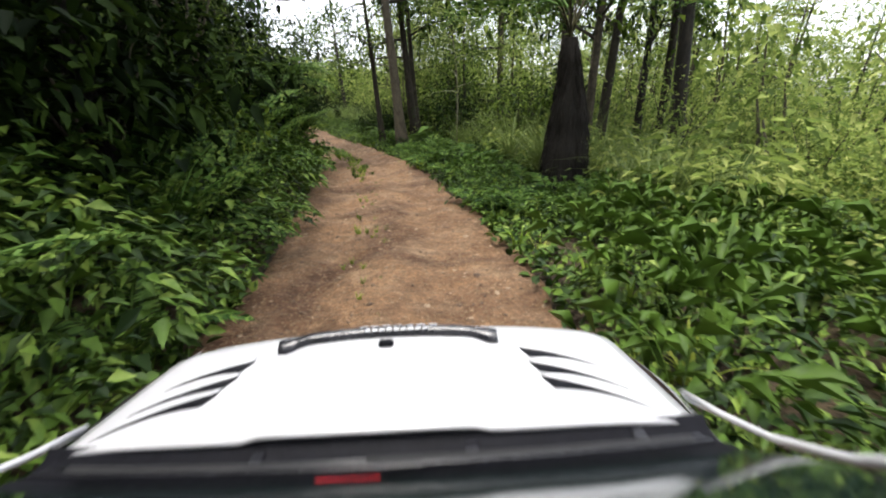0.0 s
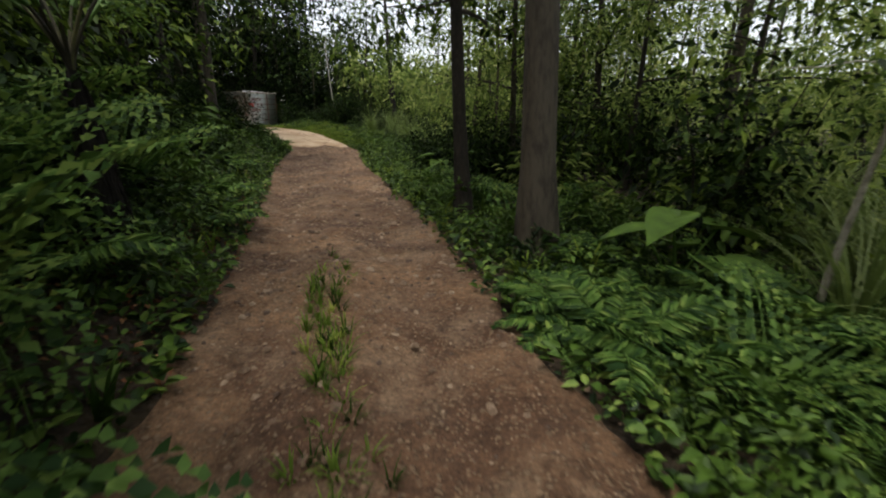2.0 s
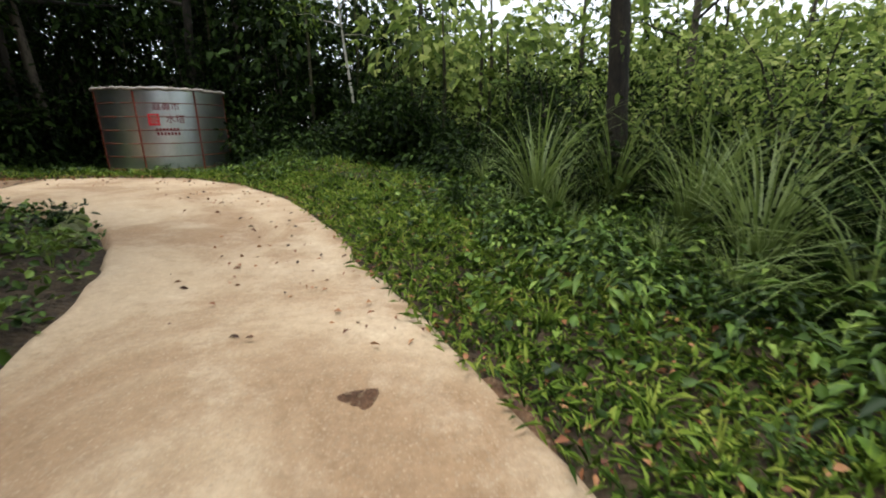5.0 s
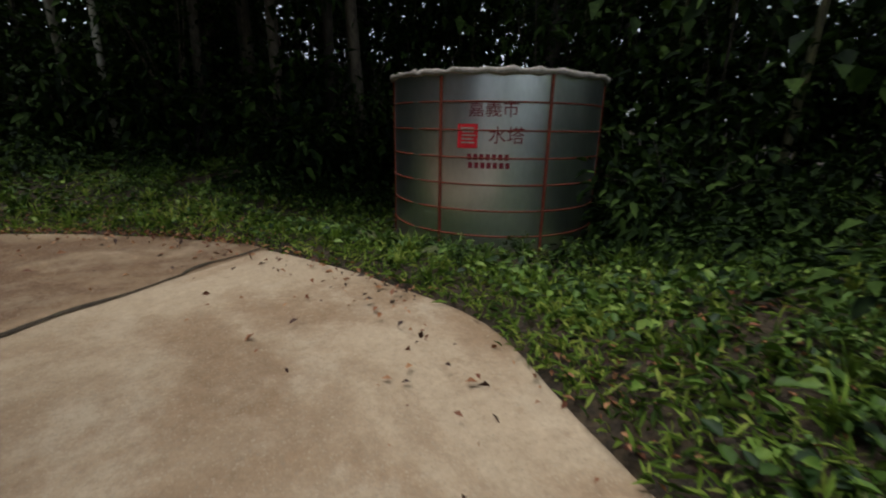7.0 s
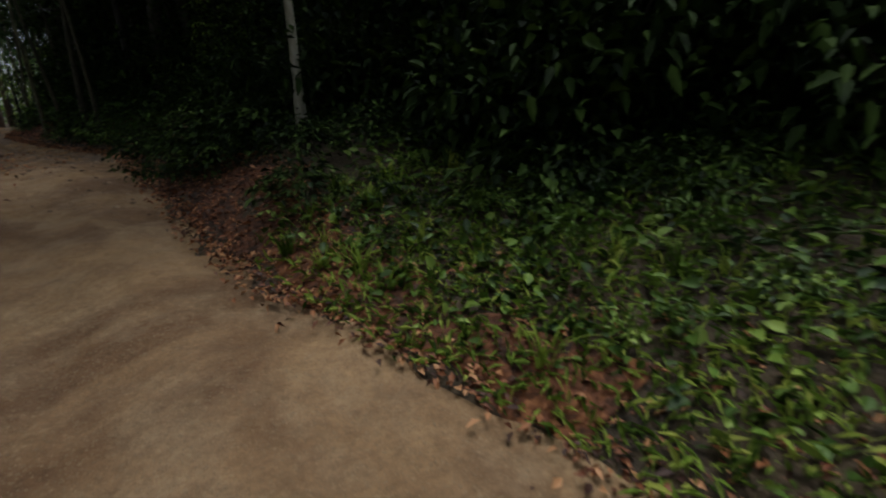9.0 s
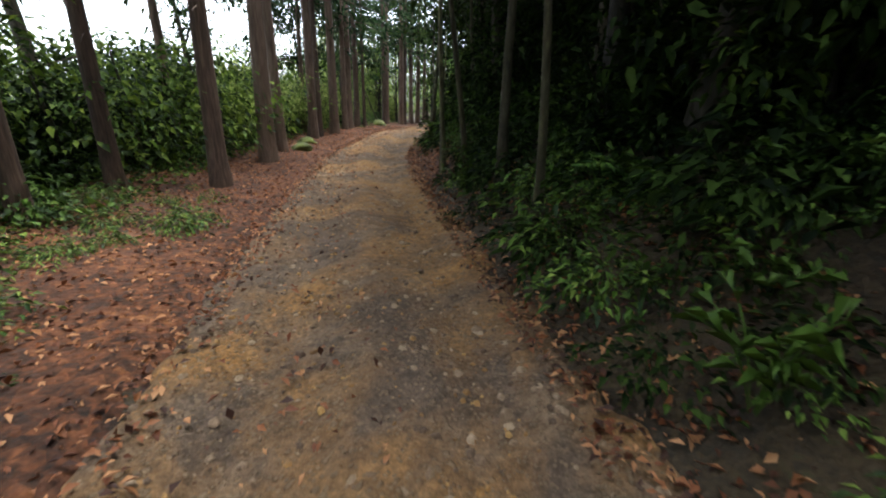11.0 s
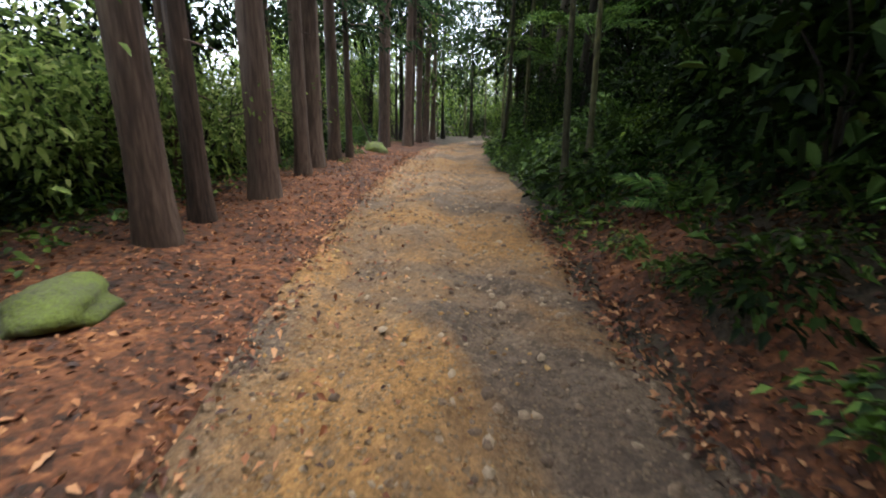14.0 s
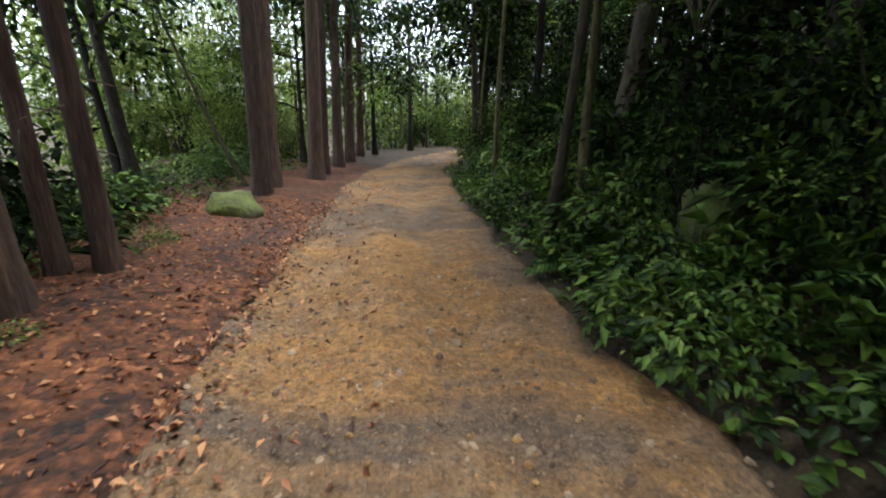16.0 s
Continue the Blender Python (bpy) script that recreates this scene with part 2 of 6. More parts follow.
M_WEED = leaf_material("broad_weed_leaf", (0.009, 0.024, 0.003), (0.068, 0.125, 0.015), accent=(0.18, 0.245, 0.045), rough=0.55, through=0.14, spec=0.2)
M_TURF = leaf_material("verge_turf", (0.02, 0.042, 0.004), (0.14, 0.215, 0.026), accent=(0.28, 0.31, 0.06), rough=0.65, through=0.3, spec=0.12)
M_LITTER = material("dry_fallen_leaves", [(0.2, (0.03, 0.01, 0.005)), (0.45, (0.12, 0.036, 0.012)), (0.68, (0.21, 0.08, 0.03)), (0.92, (0.36, 0.18, 0.08))], scale=2, fine=10, bump=0, per_island=0.9, rough=0.6, glow_through=0.15)
M_DUFF = material("rotting_leaf_duff", [(0.36, (0.008, 0.004, 0.002)), (0.46, (0.036, 0.012, 0.004)), (0.56, (0.085, 0.028, 0.009)), (0.7, (0.2, 0.08, 0.027))], scale=0.8, fine=17, bump=1.0, bump_scale=14, rough=0.85, pebbles=12)
M_STEEL = material("stainless_sheet", [(0.3, (0.62, 0.64, 0.66)), (0.7, (0.82, 0.84, 0.86))], scale=1.6, fine=14, rough=0.33, metal=1.0, bump=0.06, stretch=(1, 1, 0.5))
M_RUST = material("rust_red_paint", [(0.3, (0.1, 0.022, 0.012)), (0.7, (0.24, 0.05, 0.02))], scale=8, fine=30, bump=0.3, rough=0.8)
M_SIGN = material("red_notice_paint", [(0.3, (0.5, 0.012, 0.02)), (0.7, (0.62, 0.02, 0.03))], scale=3, bump=0, rough=0.6)
M_INK = material("dark_red_lettering", [(0.35, (0.14, 0.01, 0.022)), (0.7, (0.24, 0.018, 0.035))], scale=30, bump=0, rough=0.7)
M_WHITE = material("white_car_paint", [(0.3, (0.42, 0.42, 0.43)), (0.7, (0.47, 0.47, 0.48))], scale=2, bump=0, rough=0.25, coat=0.5, spec=0.4)
M_GLOSS = material("glossy_black_plastic", [(0.3, (0.008, 0.008, 0.01)), (0.7, (0.018, 0.018, 0.022))], scale=12, fine=60, bump=0.05, rough=0.22, spec=0.5)
M_PLASTIC = material("black_plastic_trim", [(0.3, (0.004, 0.004, 0.005)), (0.7, (0.009, 0.009, 0.012))], scale=12, fine=60, bump=0.15, rough=0.55, spec=0.06)
M_RUBBER = material("black_rubber", [(0.3, (0.008, 0.008, 0.008)), (0.7, (0.02, 0.02, 0.02))], scale=20, bump=0.1, rough=0.7)
M_ROPE = material("weathered_rim", [(0.3, (0.16, 0.13, 0.1)), (0.7, (0.42, 0.38, 0.33))], scale=9, fine=40, bump=0.6, rough=0.9)


def glass_material():
    m = bpy.data.materials.new("dark_windscreen_glass")
    m.use_nodes = True
    b = m.node_tree.nodes["Principled BSDF"]
    b.inputs["Base Color"].default_value = (0.006, 0.012, 0.011, 1)
    b.inputs["Roughness"].default_value, b.inputs["IOR"].default_value, b.inputs["Specular IOR Level"].default_value = 0.06, 1.45, 0.3
    return m


M_GLASS = glass_material()


# ---- mesh helpers ----
def mesh_from(name, V, F, mat, smooth=False):
    """A mesh from an array of places and an array of equal faces."""
    V, F = np.asarray(V, np.float32), np.asarray(F, np.int32)
    me = bpy.data.meshes.new(name)
    n, k = F.shape
    me.vertices.add(len(V))
    me.vertices.foreach_set("co", V.ravel())
    me.loops.add(n * k)
    me.loops.foreach_set("vertex_index", F.ravel())
    me.polygons.add(n)
    me.polygons.foreach_set("loop_start", np.arange(0, n * k, k, dtype=np.int32))
    if smooth:
        me.polygons.foreach_set("use_smooth", np.ones(n, bool))
    me.update(calc_edges=True)
    me.materials.append(mat)
    return me


def join(*pieces):
    """Several (V, F) arrays with faces of the same size as one."""
    Vs, Fs, at = [], [], 0
    for V, F in pieces:
        Vs.append(V)
        Fs.append(F + at)
        at += len(V)
    return np.concatenate(Vs), np.concatenate(Fs)


def part(name, data, mat, parent, label=""):
    """One mesh object under a thing or a part, from a bmesh or a mesh."""
    if isinstance(data, bmesh.types.BMesh):
        me = bpy.data.meshes.new(name)
        data.to_mesh(me)
        data.free()
        data = me
    if mat and not data.materials:
        data.materials.append(mat)
    ob = new(name, data)
    ob.parent = parent
    if label:
        ob["label"] = label
    return ob


def unit(v):
    return v / (np.linalg.norm(v, axis=-1, keepdims=True) + 1e-9)


def leaves(rng, base, way, length, width, fold=0.22, droop=0.0, oval=False):
    """Folded leaves: a base and a way for each. Two triangles a leaf, or four for an oval one that bends along its rib."""
    n = len(base)
    way = unit(way)
    side = unit(np.cross(way, np.array([0, 0, 1.0])) + rng.normal(0, 0.35, (n, 3)))
    side = unit(side - way * (side * way).sum(1, keepdims=True))
    up = np.cross(side, way)
    length, width = np.broadcast_to(length, n)[:, None], np.broadcast_to(width, n)[:, None]
    tip = base + way * length
    tip[:, 2] -= droop * length[:, 0]
    i = np.arange(n)[:, None]
    if oval:
        ring = [base]
        for f, w, sgn in ((0.28, 0.5, 1), (0.66, 0.4, 1), (1.0, 0.0, 0), (0.66, 0.4, -1), (0.28, 0.5, -1)):
            p = tip if f == 1.0 else base + way * length * f + side * width * w * sgn + up * width * fold
            if f == 0.66:
                p = p - np.array([0, 0, 1.0]) * droop * 0.4 * length
            ring.append(p)
        V = np.stack(ring, 1).reshape(-1, 3)
        return V, np.concatenate([i * 6 + [0, 1, 2], i * 6 + [0, 2, 3], i * 6 + [0, 3, 4], i * 6 + [0, 4, 5]])
    mid = base + way * length * 0.45
    l, r = mid - side * width / 2 + up * width * fold, mid + side * width / 2 + up * width * fold
    V = np.stack([base, r, tip, l], 1).reshape(-1, 3)
    return V, np.concatenate([i * 4 + [0, 1, 2], i * 4 + [0, 2, 3]])


def tube(points, radii, sides=8, rough=0.0, seed=0):
    """A loft of rings round a line of places; quads."""
    rng = np.random.default_rng(seed)
    P, R = np.asarray(points, float), np.asarray(radii, float)
    T = unit(np.gradient(P, axis=0))
    ref = np.array([1.0, 0, 0]) if abs(T[0, 0]) < 0.8 else np.array([0, 1.0, 0])
    a = np.arange(sides) * 2 * np.pi / sides
    V = []
    lobes = 1 + rough * rng.normal(0, 1, sides)
    for p, t, r in zip(P, T, R):
        u = unit(np.cross(t, ref))
        w = np.cross(t, u)
        rr = r * (lobes + rough * 0.5 * rng.normal(0, 1, sides))
        V.append(p + (np.cos(a) * rr)[:, None] * u + (np.sin(a) * rr)[:, None] * w)
    V = np.concatenate(V)
    k = np.arange(len(P) - 1)[:, None] * sides
    j = np.arange(sides)[None]
    jn = (j + 1) % sides
    F = np.stack([k + j, k + jn, k + sides + jn, k + sides + j], -1).reshape(-1, 4)
    return V, F


def bevelled_box(sx, sy, sz, bevel=0.01, at=(0, 0, 0)):
    bm = bmesh.new()
    bmesh.ops.create_cube(bm, size=1)
    bmesh.ops.scale(bm, vec=(sx, sy, sz), verts=bm.verts)
    bmesh.ops.bevel(bm, geom=bm.edges[:], offset=bevel, segments=2, affect="EDGES")
    bmesh.ops.translate(bm, vec=at, verts=bm.verts)
    return bm


# ---- the lie of the road ----
EYE = 1.75
pts = [np.array([eye[0], eye[1], eye[2] - EYE]) for _, eye, _, _ in PATH]
tms = [t for t, *_ in PATH]
fine_t = np.arange(0, 16.001, 0.05)
line = np.stack([np.interp(fine_t, tms, [p[k] for p in pts]) for k in range(3)], 1)
for k in range(3):
    pad = np.pad(line[:, k], 6, mode="reflect", reflect_type="odd")
    line[:, k] = np.convolve(pad, np.ones(13) / 13, "valid")
back = line[0] - np.arange(30, 0, -1)[:, None] * 0.25 * np.array([-0.14, 0.99, 0.0])
ahead = line[-1] + np.arange(1, 170)[:, None] * 0.25 * np.array([0.278, -0.958, -0.03])
ahead[:, 0] -= 0.00002 * np.arange(169) ** 2.6
CL = np.concatenate([back, line, ahead])
CT = np.concatenate([np.arange(-30, 0) * 0.05, fine_t, 16 + np.arange(1, 170) * 0.05])
TAN = unit(np.gradient(CL[:, :2], axis=0))
NRM = np.stack([TAN[:, 1], -TAN[:, 0]], 1)
W_L = np.interp(CT, [0, 1.2, 2, 3, 4.9, 5.5, 6.5, 8, 9, 9.6, 10.3, 11, 12, 13, 16], [1.5, 1.55, 1.3, 1.28, 1.5, 2.4, 2.0, 1.8, 1.6, 1.25, 1.2, 1.5, 1.5, 1.36, 1.38])
W_R = np.interp(CT, [0, 1.5, 2.5, 3.2, 4.9, 5.2, 5.6, 6, 6.5, 7, 7.5, 8, 8.7, 9.2, 9.65, 10, 10.5, 11.3, 13, 16], [1.6, 1.6, 1.5, 1.85, 1.75, 1.15, 0.7, 0.45, 0.8, 1.4, 2.4, 2.4, 2.25, 1.6, 0.95, 0.8, 0.9, 1.4, 1.6, 1.95])
LEG_A, LEG_B, LEG_C = CT < 5.3, (CT >= 5.3) & (CT < 9.4), CT >= 9.4


def at(t, s):
    """The place at lateral distance s (right positive) from the road's middle at time t."""
    k = int(np.argmin(np.abs(CT - t)))
    return CL[k, :2] + NRM[k] * s


def lateral(xy):
    """Signed distance from the road's edge line (negative: on the road), the side and the index of the nearest station."""
    xy = np.atleast_2d(xy)
    d = ((xy[:, None] - CL[None, :, :2]) ** 2).sum(-1)
    k = d.argmin(1)
    s = ((xy - CL[k, :2]) * NRM[k]).sum(1)
    far = np.sqrt(d[np.arange(len(xy)), k])
    return np.where(s > 0, far - W_R[k], far - W_L[k]), s, k


def bank(kind, e):
    """Height above the road's edge, at e metres beyond it."""
    e = np.maximum(e, 0)
    if kind == "a_left":
        return 1.45 * (1 - np.exp(-e / 2.0)) + 0.1 * e
    if kind == "a_right":
        return -0.1 * (1 - np.exp(-e / 1.0)) + 0.01 * e
    if kind == "b_left":
        return 0.25 * (1 - np.exp(-e / 1.0))
    if kind == "b_right":
        return 0.5 * (1 - np.exp(-e / 1.8)) + 0.07 * np.maximum(e - 4, 0)
    if kind == "c_left":
        return 0.22 * (1 - np.exp(-e / 1.5)) - 0.3 * np.maximum(e - 3.6, 0) + 0.18 * np.maximum(e - 8, 0)
    return 0.95 * (1 - np.exp(-e / 1.5)) + 0.42 * np.maximum(e - 0.5, 0)


def ground_height(x, y):
    x, y = np.asarray(x, float), np.asarray(y, float)
    xy = np.stack([x.ravel(), y.ravel()], 1)
    total, weight, on = np.zeros(len(xy)), np.zeros(len(xy)), np.full(len(xy), 99.0)
    for leg, name in ((LEG_A, "a"), (LEG_B, "b"), (LEG_C, "c")):
        c, nr, wl, wr = CL[leg], NRM[leg], W_L[leg], W_R[leg]
        d = np.full(len(xy), 1e9)
        k = np.zeros(len(xy), int)
        for lo in range(0, len(xy), 20000):
            dd = ((xy[lo : lo + 20000, None] - c[None, :, :2]) ** 2).sum(-1)
            k[lo : lo + 20000] = dd.argmin(1)
            d[lo : lo + 20000] = np.sqrt(dd.min(1))
        s = ((xy - c[k, :2]) * nr[k]).sum(1)
        e = np.where(s > 0, d - wr[k], d - wl[k])
        on = np.minimum(on, e)
        reach = np.minimum(e, 26)
        h = c[k, 2] + np.where(s > 0, bank(name + "_right", reach), bank(name + "_left", reach))
        w = 1 / (np.maximum(e, 0) + 0.25) ** 3
        total += h * w
        weight += w
    z = total / weight
    near = np.clip((5.2 - np.hypot(xy[:, 0] + 21.25, xy[:, 1] - 45.2)) / 2.4, 0, 1)
    z = np.where(on > 0.3, z + (0.14 - z) * near * np.clip((on - 0.3) / 1.2, 0, 1), z)
    wob = np.sin(xy[:, 0] * 1.7 + 1.3 * np.sin(xy[:, 1] * 0.9)) * np.sin(xy[:, 1] * 1.4 + np.sin(xy[:, 0] * 0.6))
    z += wob * 0.07 * np.clip(on / 1.0, 0, 1)
    z -= 0.1 * np.clip((0.15 - on) / 0.3, 0, 1)
    return z.reshape(x.shape)


def gz(x, y):
    return float(ground_height(np.array([x]), np.array([y]))[0])


# ---- ground: one sheet out to the horizon ----
def build_ground():
    far = np.array([60, 90, 140, 220, 400, 900.0])
    xs = np.concatenate([-14 - far[::-1], np.arange(-46, 18.01, 0.5), -14 + far])
    ys = np.concatenate([12 - far[::-1], np.arange(-38, 60.01, 0.5), 12 + far])
    X, Y = np.meshgrid(np.sort(xs), np.sort(ys))
    Z = ground_height(X, Y)
    away = np.hypot(X + 14, Y - 12)
    Z = np.where(away > 62, 0.8, Z)
    V = np.stack([X, Y, Z], -1).reshape(-1, 3)
    ny, nx = X.shape
    i = np.arange(ny - 1)[:, None] * nx + np.arange(nx - 1)[None]
    F = np.stack([i, i + 1, i + nx + 1, i + nx], -1).reshape(-1, 4)
    ob = new("ground", mesh_from("ground", V, F, M_SOIL, True))
    tagged(ob, "dark damp forest soil on a hillside", "ground", kind="structure")


def lumps(x, y, size, seed):
    """Smooth noise between -1 and 1 with lumps of that size, the same for the same place."""
    grid = np.random.default_rng(seed).uniform(-1, 1, (256, 256))
    u, v = x / size, y / size
    i, j = np.floor(u).astype(int), np.floor(v).astype(int)
    fu, fv = u - i, v - j
    fu, fv = fu * fu * (3 - 2 * fu), fv * fv * (3 - 2 * fv)
    g = lambda a, b: grid[(i + a) % 256, (j + b) % 256]
    return (g(0, 0) * (1 - fu) + g(1, 0) * fu) * (1 - fv) + (g(0, 1) * (1 - fu) + g(1, 1) * fu) * fv


def relief(x, y, s, rut):
    """Height of the trodden surface over the road's level: two ruts, a hump between, clods and potholes."""
    wander = 0.12 * lumps(x, y, 2.6, 7)
    z = rut * (np.exp(-((s + wander) / 0.25) ** 2) * 0.8 - np.exp(-((np.abs(s + wander) - 0.72) / 0.28) ** 2))
    return z + rut * (0.45 * lumps(x, y, 0.55, 1) + 0.3 * lumps(x, y, 0.19, 2) + 0.2 * lumps(x, y, 0.085, 3))


def strip(name, t0, t1, mat, lift, rut, thick=0.0, ragged=0.12, seed=1, fine=5, columns=61, fade=(1, 1)):
    """A stretch of road surface with wheel ruts, clods and uneven edges."""
    k = np.where((CT >= t0) & (CT <= t1))[0]
    q = np.linspace(k[0], k[-1], (len(k) - 1) * fine + 1)
    take = lambda a: np.interp(q, np.arange(len(CT)), a)
    cols = np.linspace(-1, 1, columns)
    C = np.stack([take(CL[:, n]) for n in range(3)], 1)
    nr = unit(np.stack([take(NRM[:, n]) for n in range(2)], 1))
    run = np.concatenate([[0], np.cumsum(np.linalg.norm(np.diff(C[:, :2], axis=0), axis=1))])
    jag = lambda n: ragged * (lumps(run, run * 0 + n, 0.9, seed) + 0.5 * lumps(run, run * 0 + n, 0.25, seed + 9))
    S = np.where(cols[None] < 0, cols[None] * (take(W_L) + jag(0.5))[:, None], cols[None] * (take(W_R) + jag(3.5))[:, None])
    XY = C[:, None, :2] + S[..., None] * nr[:, None]
    Z = C[:, 2][:, None] + lift + relief(XY[..., 0], XY[..., 1], S, rut)
    if thick:
        Z += 0.006 * lumps(XY[..., 0], XY[..., 1], 0.8, 4)
        Z[:, [0, -1]] -= thick
        Z -= (lift + 0.04) * np.clip(1 - np.minimum(run + 9 * (1 - fade[0]), run[-1] - run + 9 * (1 - fade[1])) / 0.45, 0, 1)[:, None] ** 2
    else:
        Z[:, [0, -1]] -= 0.05
    V = np.concatenate([XY, Z[..., None]], -1).reshape(-1, 3)
    n, c = Z.shape
    i = np.arange(n - 1)[:, None] * c + np.arange(c - 1)[None]
    F = np.stack([i, i + 1, i + c + 1, i + c], -1).reshape(-1, 4)
    return new(name, mesh_from(name, V, F, mat, True))


build_ground()
ROAD_END, SLAB_END = 5.22, 8.6
tagged(strip("road", -1.4, ROAD_END + 0.3, M_ROAD, 0.02, 0.06, seed=2), "reddish-brown earth track with loose gravel and wheel ruts", "road", kind="structure")
tagged(strip("road", 11.1, 24.4, M_ROAD2, 0.02, 0.065, seed=3, fine=4, columns=45), "brown stony earth track strewn with ochre stones", "road", kind="structure")
tagged(strip("road", SLAB_END - 0.35, 11.2, M_EARTH, 0.018, 0.05, seed=5, fine=4, columns=45), "dusty brown earth track with soft wheel ruts", "road", kind="structure")
tagged(strip("concrete_pavement", ROAD_END, 7.95, M_CONCRETE, 0.07, 0.0, thick=0.12, ragged=0.05, seed=4, fade=(1, 0)), "pale sandy concrete slab round the bend, dusty", "pavement", kind="structure")
tagged(strip("concrete_pavement", 7.93, SLAB_END, M_CONCRETE2, 0.068, 0.0, thick=0.12, ragged=0.08, seed=6, fade=(0, 1)), "older concrete slab caked with brown dirt", "pavement", kind="structure")


def slab_joint():
    """The open joint across the slab, choked with dark earth."""
    k = int(np.argmin(np.abs(CT - 7.95)))
    s = np.linspace(-1.6, 2.3, 40)
    way = NRM[k] * 1.0 + TAN[k] * 0.06
    mid = CL[k, :2] + s[:, None] * way + TAN[k] * (0.05 * lumps(s, s * 0, 0.5, 21) + 0.03 * lumps(s, s * 0, 0.13, 22))[:, None]
    half = 0.034 + 0.022 * lumps(s, s * 0 + 5, 0.3, 23)
    z = CL[k, 2] + 0.078
    V = np.concatenate([np.c_[mid - TAN[k] * half[:, None], np.full(40, z)], np.c_[mid, np.full(40, z + 0.006)], np.c_[mid + TAN[k] * half[:, None], np.full(40, z)]])
    i = np.arange(39)
    F = np.concatenate([np.stack([i, i + 1, i + 41, i + 40], 1), np.stack([i + 40, i + 41, i + 81, i + 80], 1)])
    tagged(new("pavement_joint", mesh_from("pavement_joint", V, F, M_SOIL, True)), "open slab joint filled with dark earth", "joint", kind="structure")


slab_joint()


def litter_bed(name, t0, t1, side, e0, e1, seed):
    """A matted bed of rotting leaves over the shoulder, following the ground."""
    k = np.where((CT >= t0) & (CT <= t1))[0]
    rng = np.random.default_rng(seed)
    rag = np.convolve(rng.normal(0, 1, len(k) + 8), np.ones(5) / 5, "same")[4:-4] * 0.35
    u = np.linspace(0, 1, 14)
    E = e0 + (e1 + rag[:, None] - e0) * u[None]
    S = W_R[k][:, None] + E if side > 0 else -(W_L[k][:, None] + E)
    XY = CL[k][:, None, :2] + S[..., None] * NRM[k][:, None]
    Z = ground_height(XY[..., 0], XY[..., 1]) + 0.03 - 0.1 * (u[None] > 0.97)
    V = np.concatenate([XY, Z[..., None]], -1).reshape(-1, 3)
    n, c = Z.shape
    i = np.arange(n - 1)[:, None] * c + np.arange(c - 1)[None]
    F = np.stack([i, i + 1, i + c + 1, i + c], -1).reshape(-1, 4)
    tagged(new(name, mesh_from(name, V, F, M_DUFF, True)), "matted bed of russet rotting leaves on the shoulder", "leaf litter", kind="structure")


litter_bed("litter_bed", 10.6, 20.0, -1, -0.1, 4.0, 61)
litter_bed("litter_bed", 9.2, 11.2, 1, -0.1, 0.9, 62)
litter_bed("litter_bed", 13.0, 15.2, 1, -0.1, 1.1, 63)


# ---- the steel water tank ----
TANK = (-21.25, 45.2)
TANK_R, TANK_TOP, TANK_LOW = 1.8, 2.72, 0.0


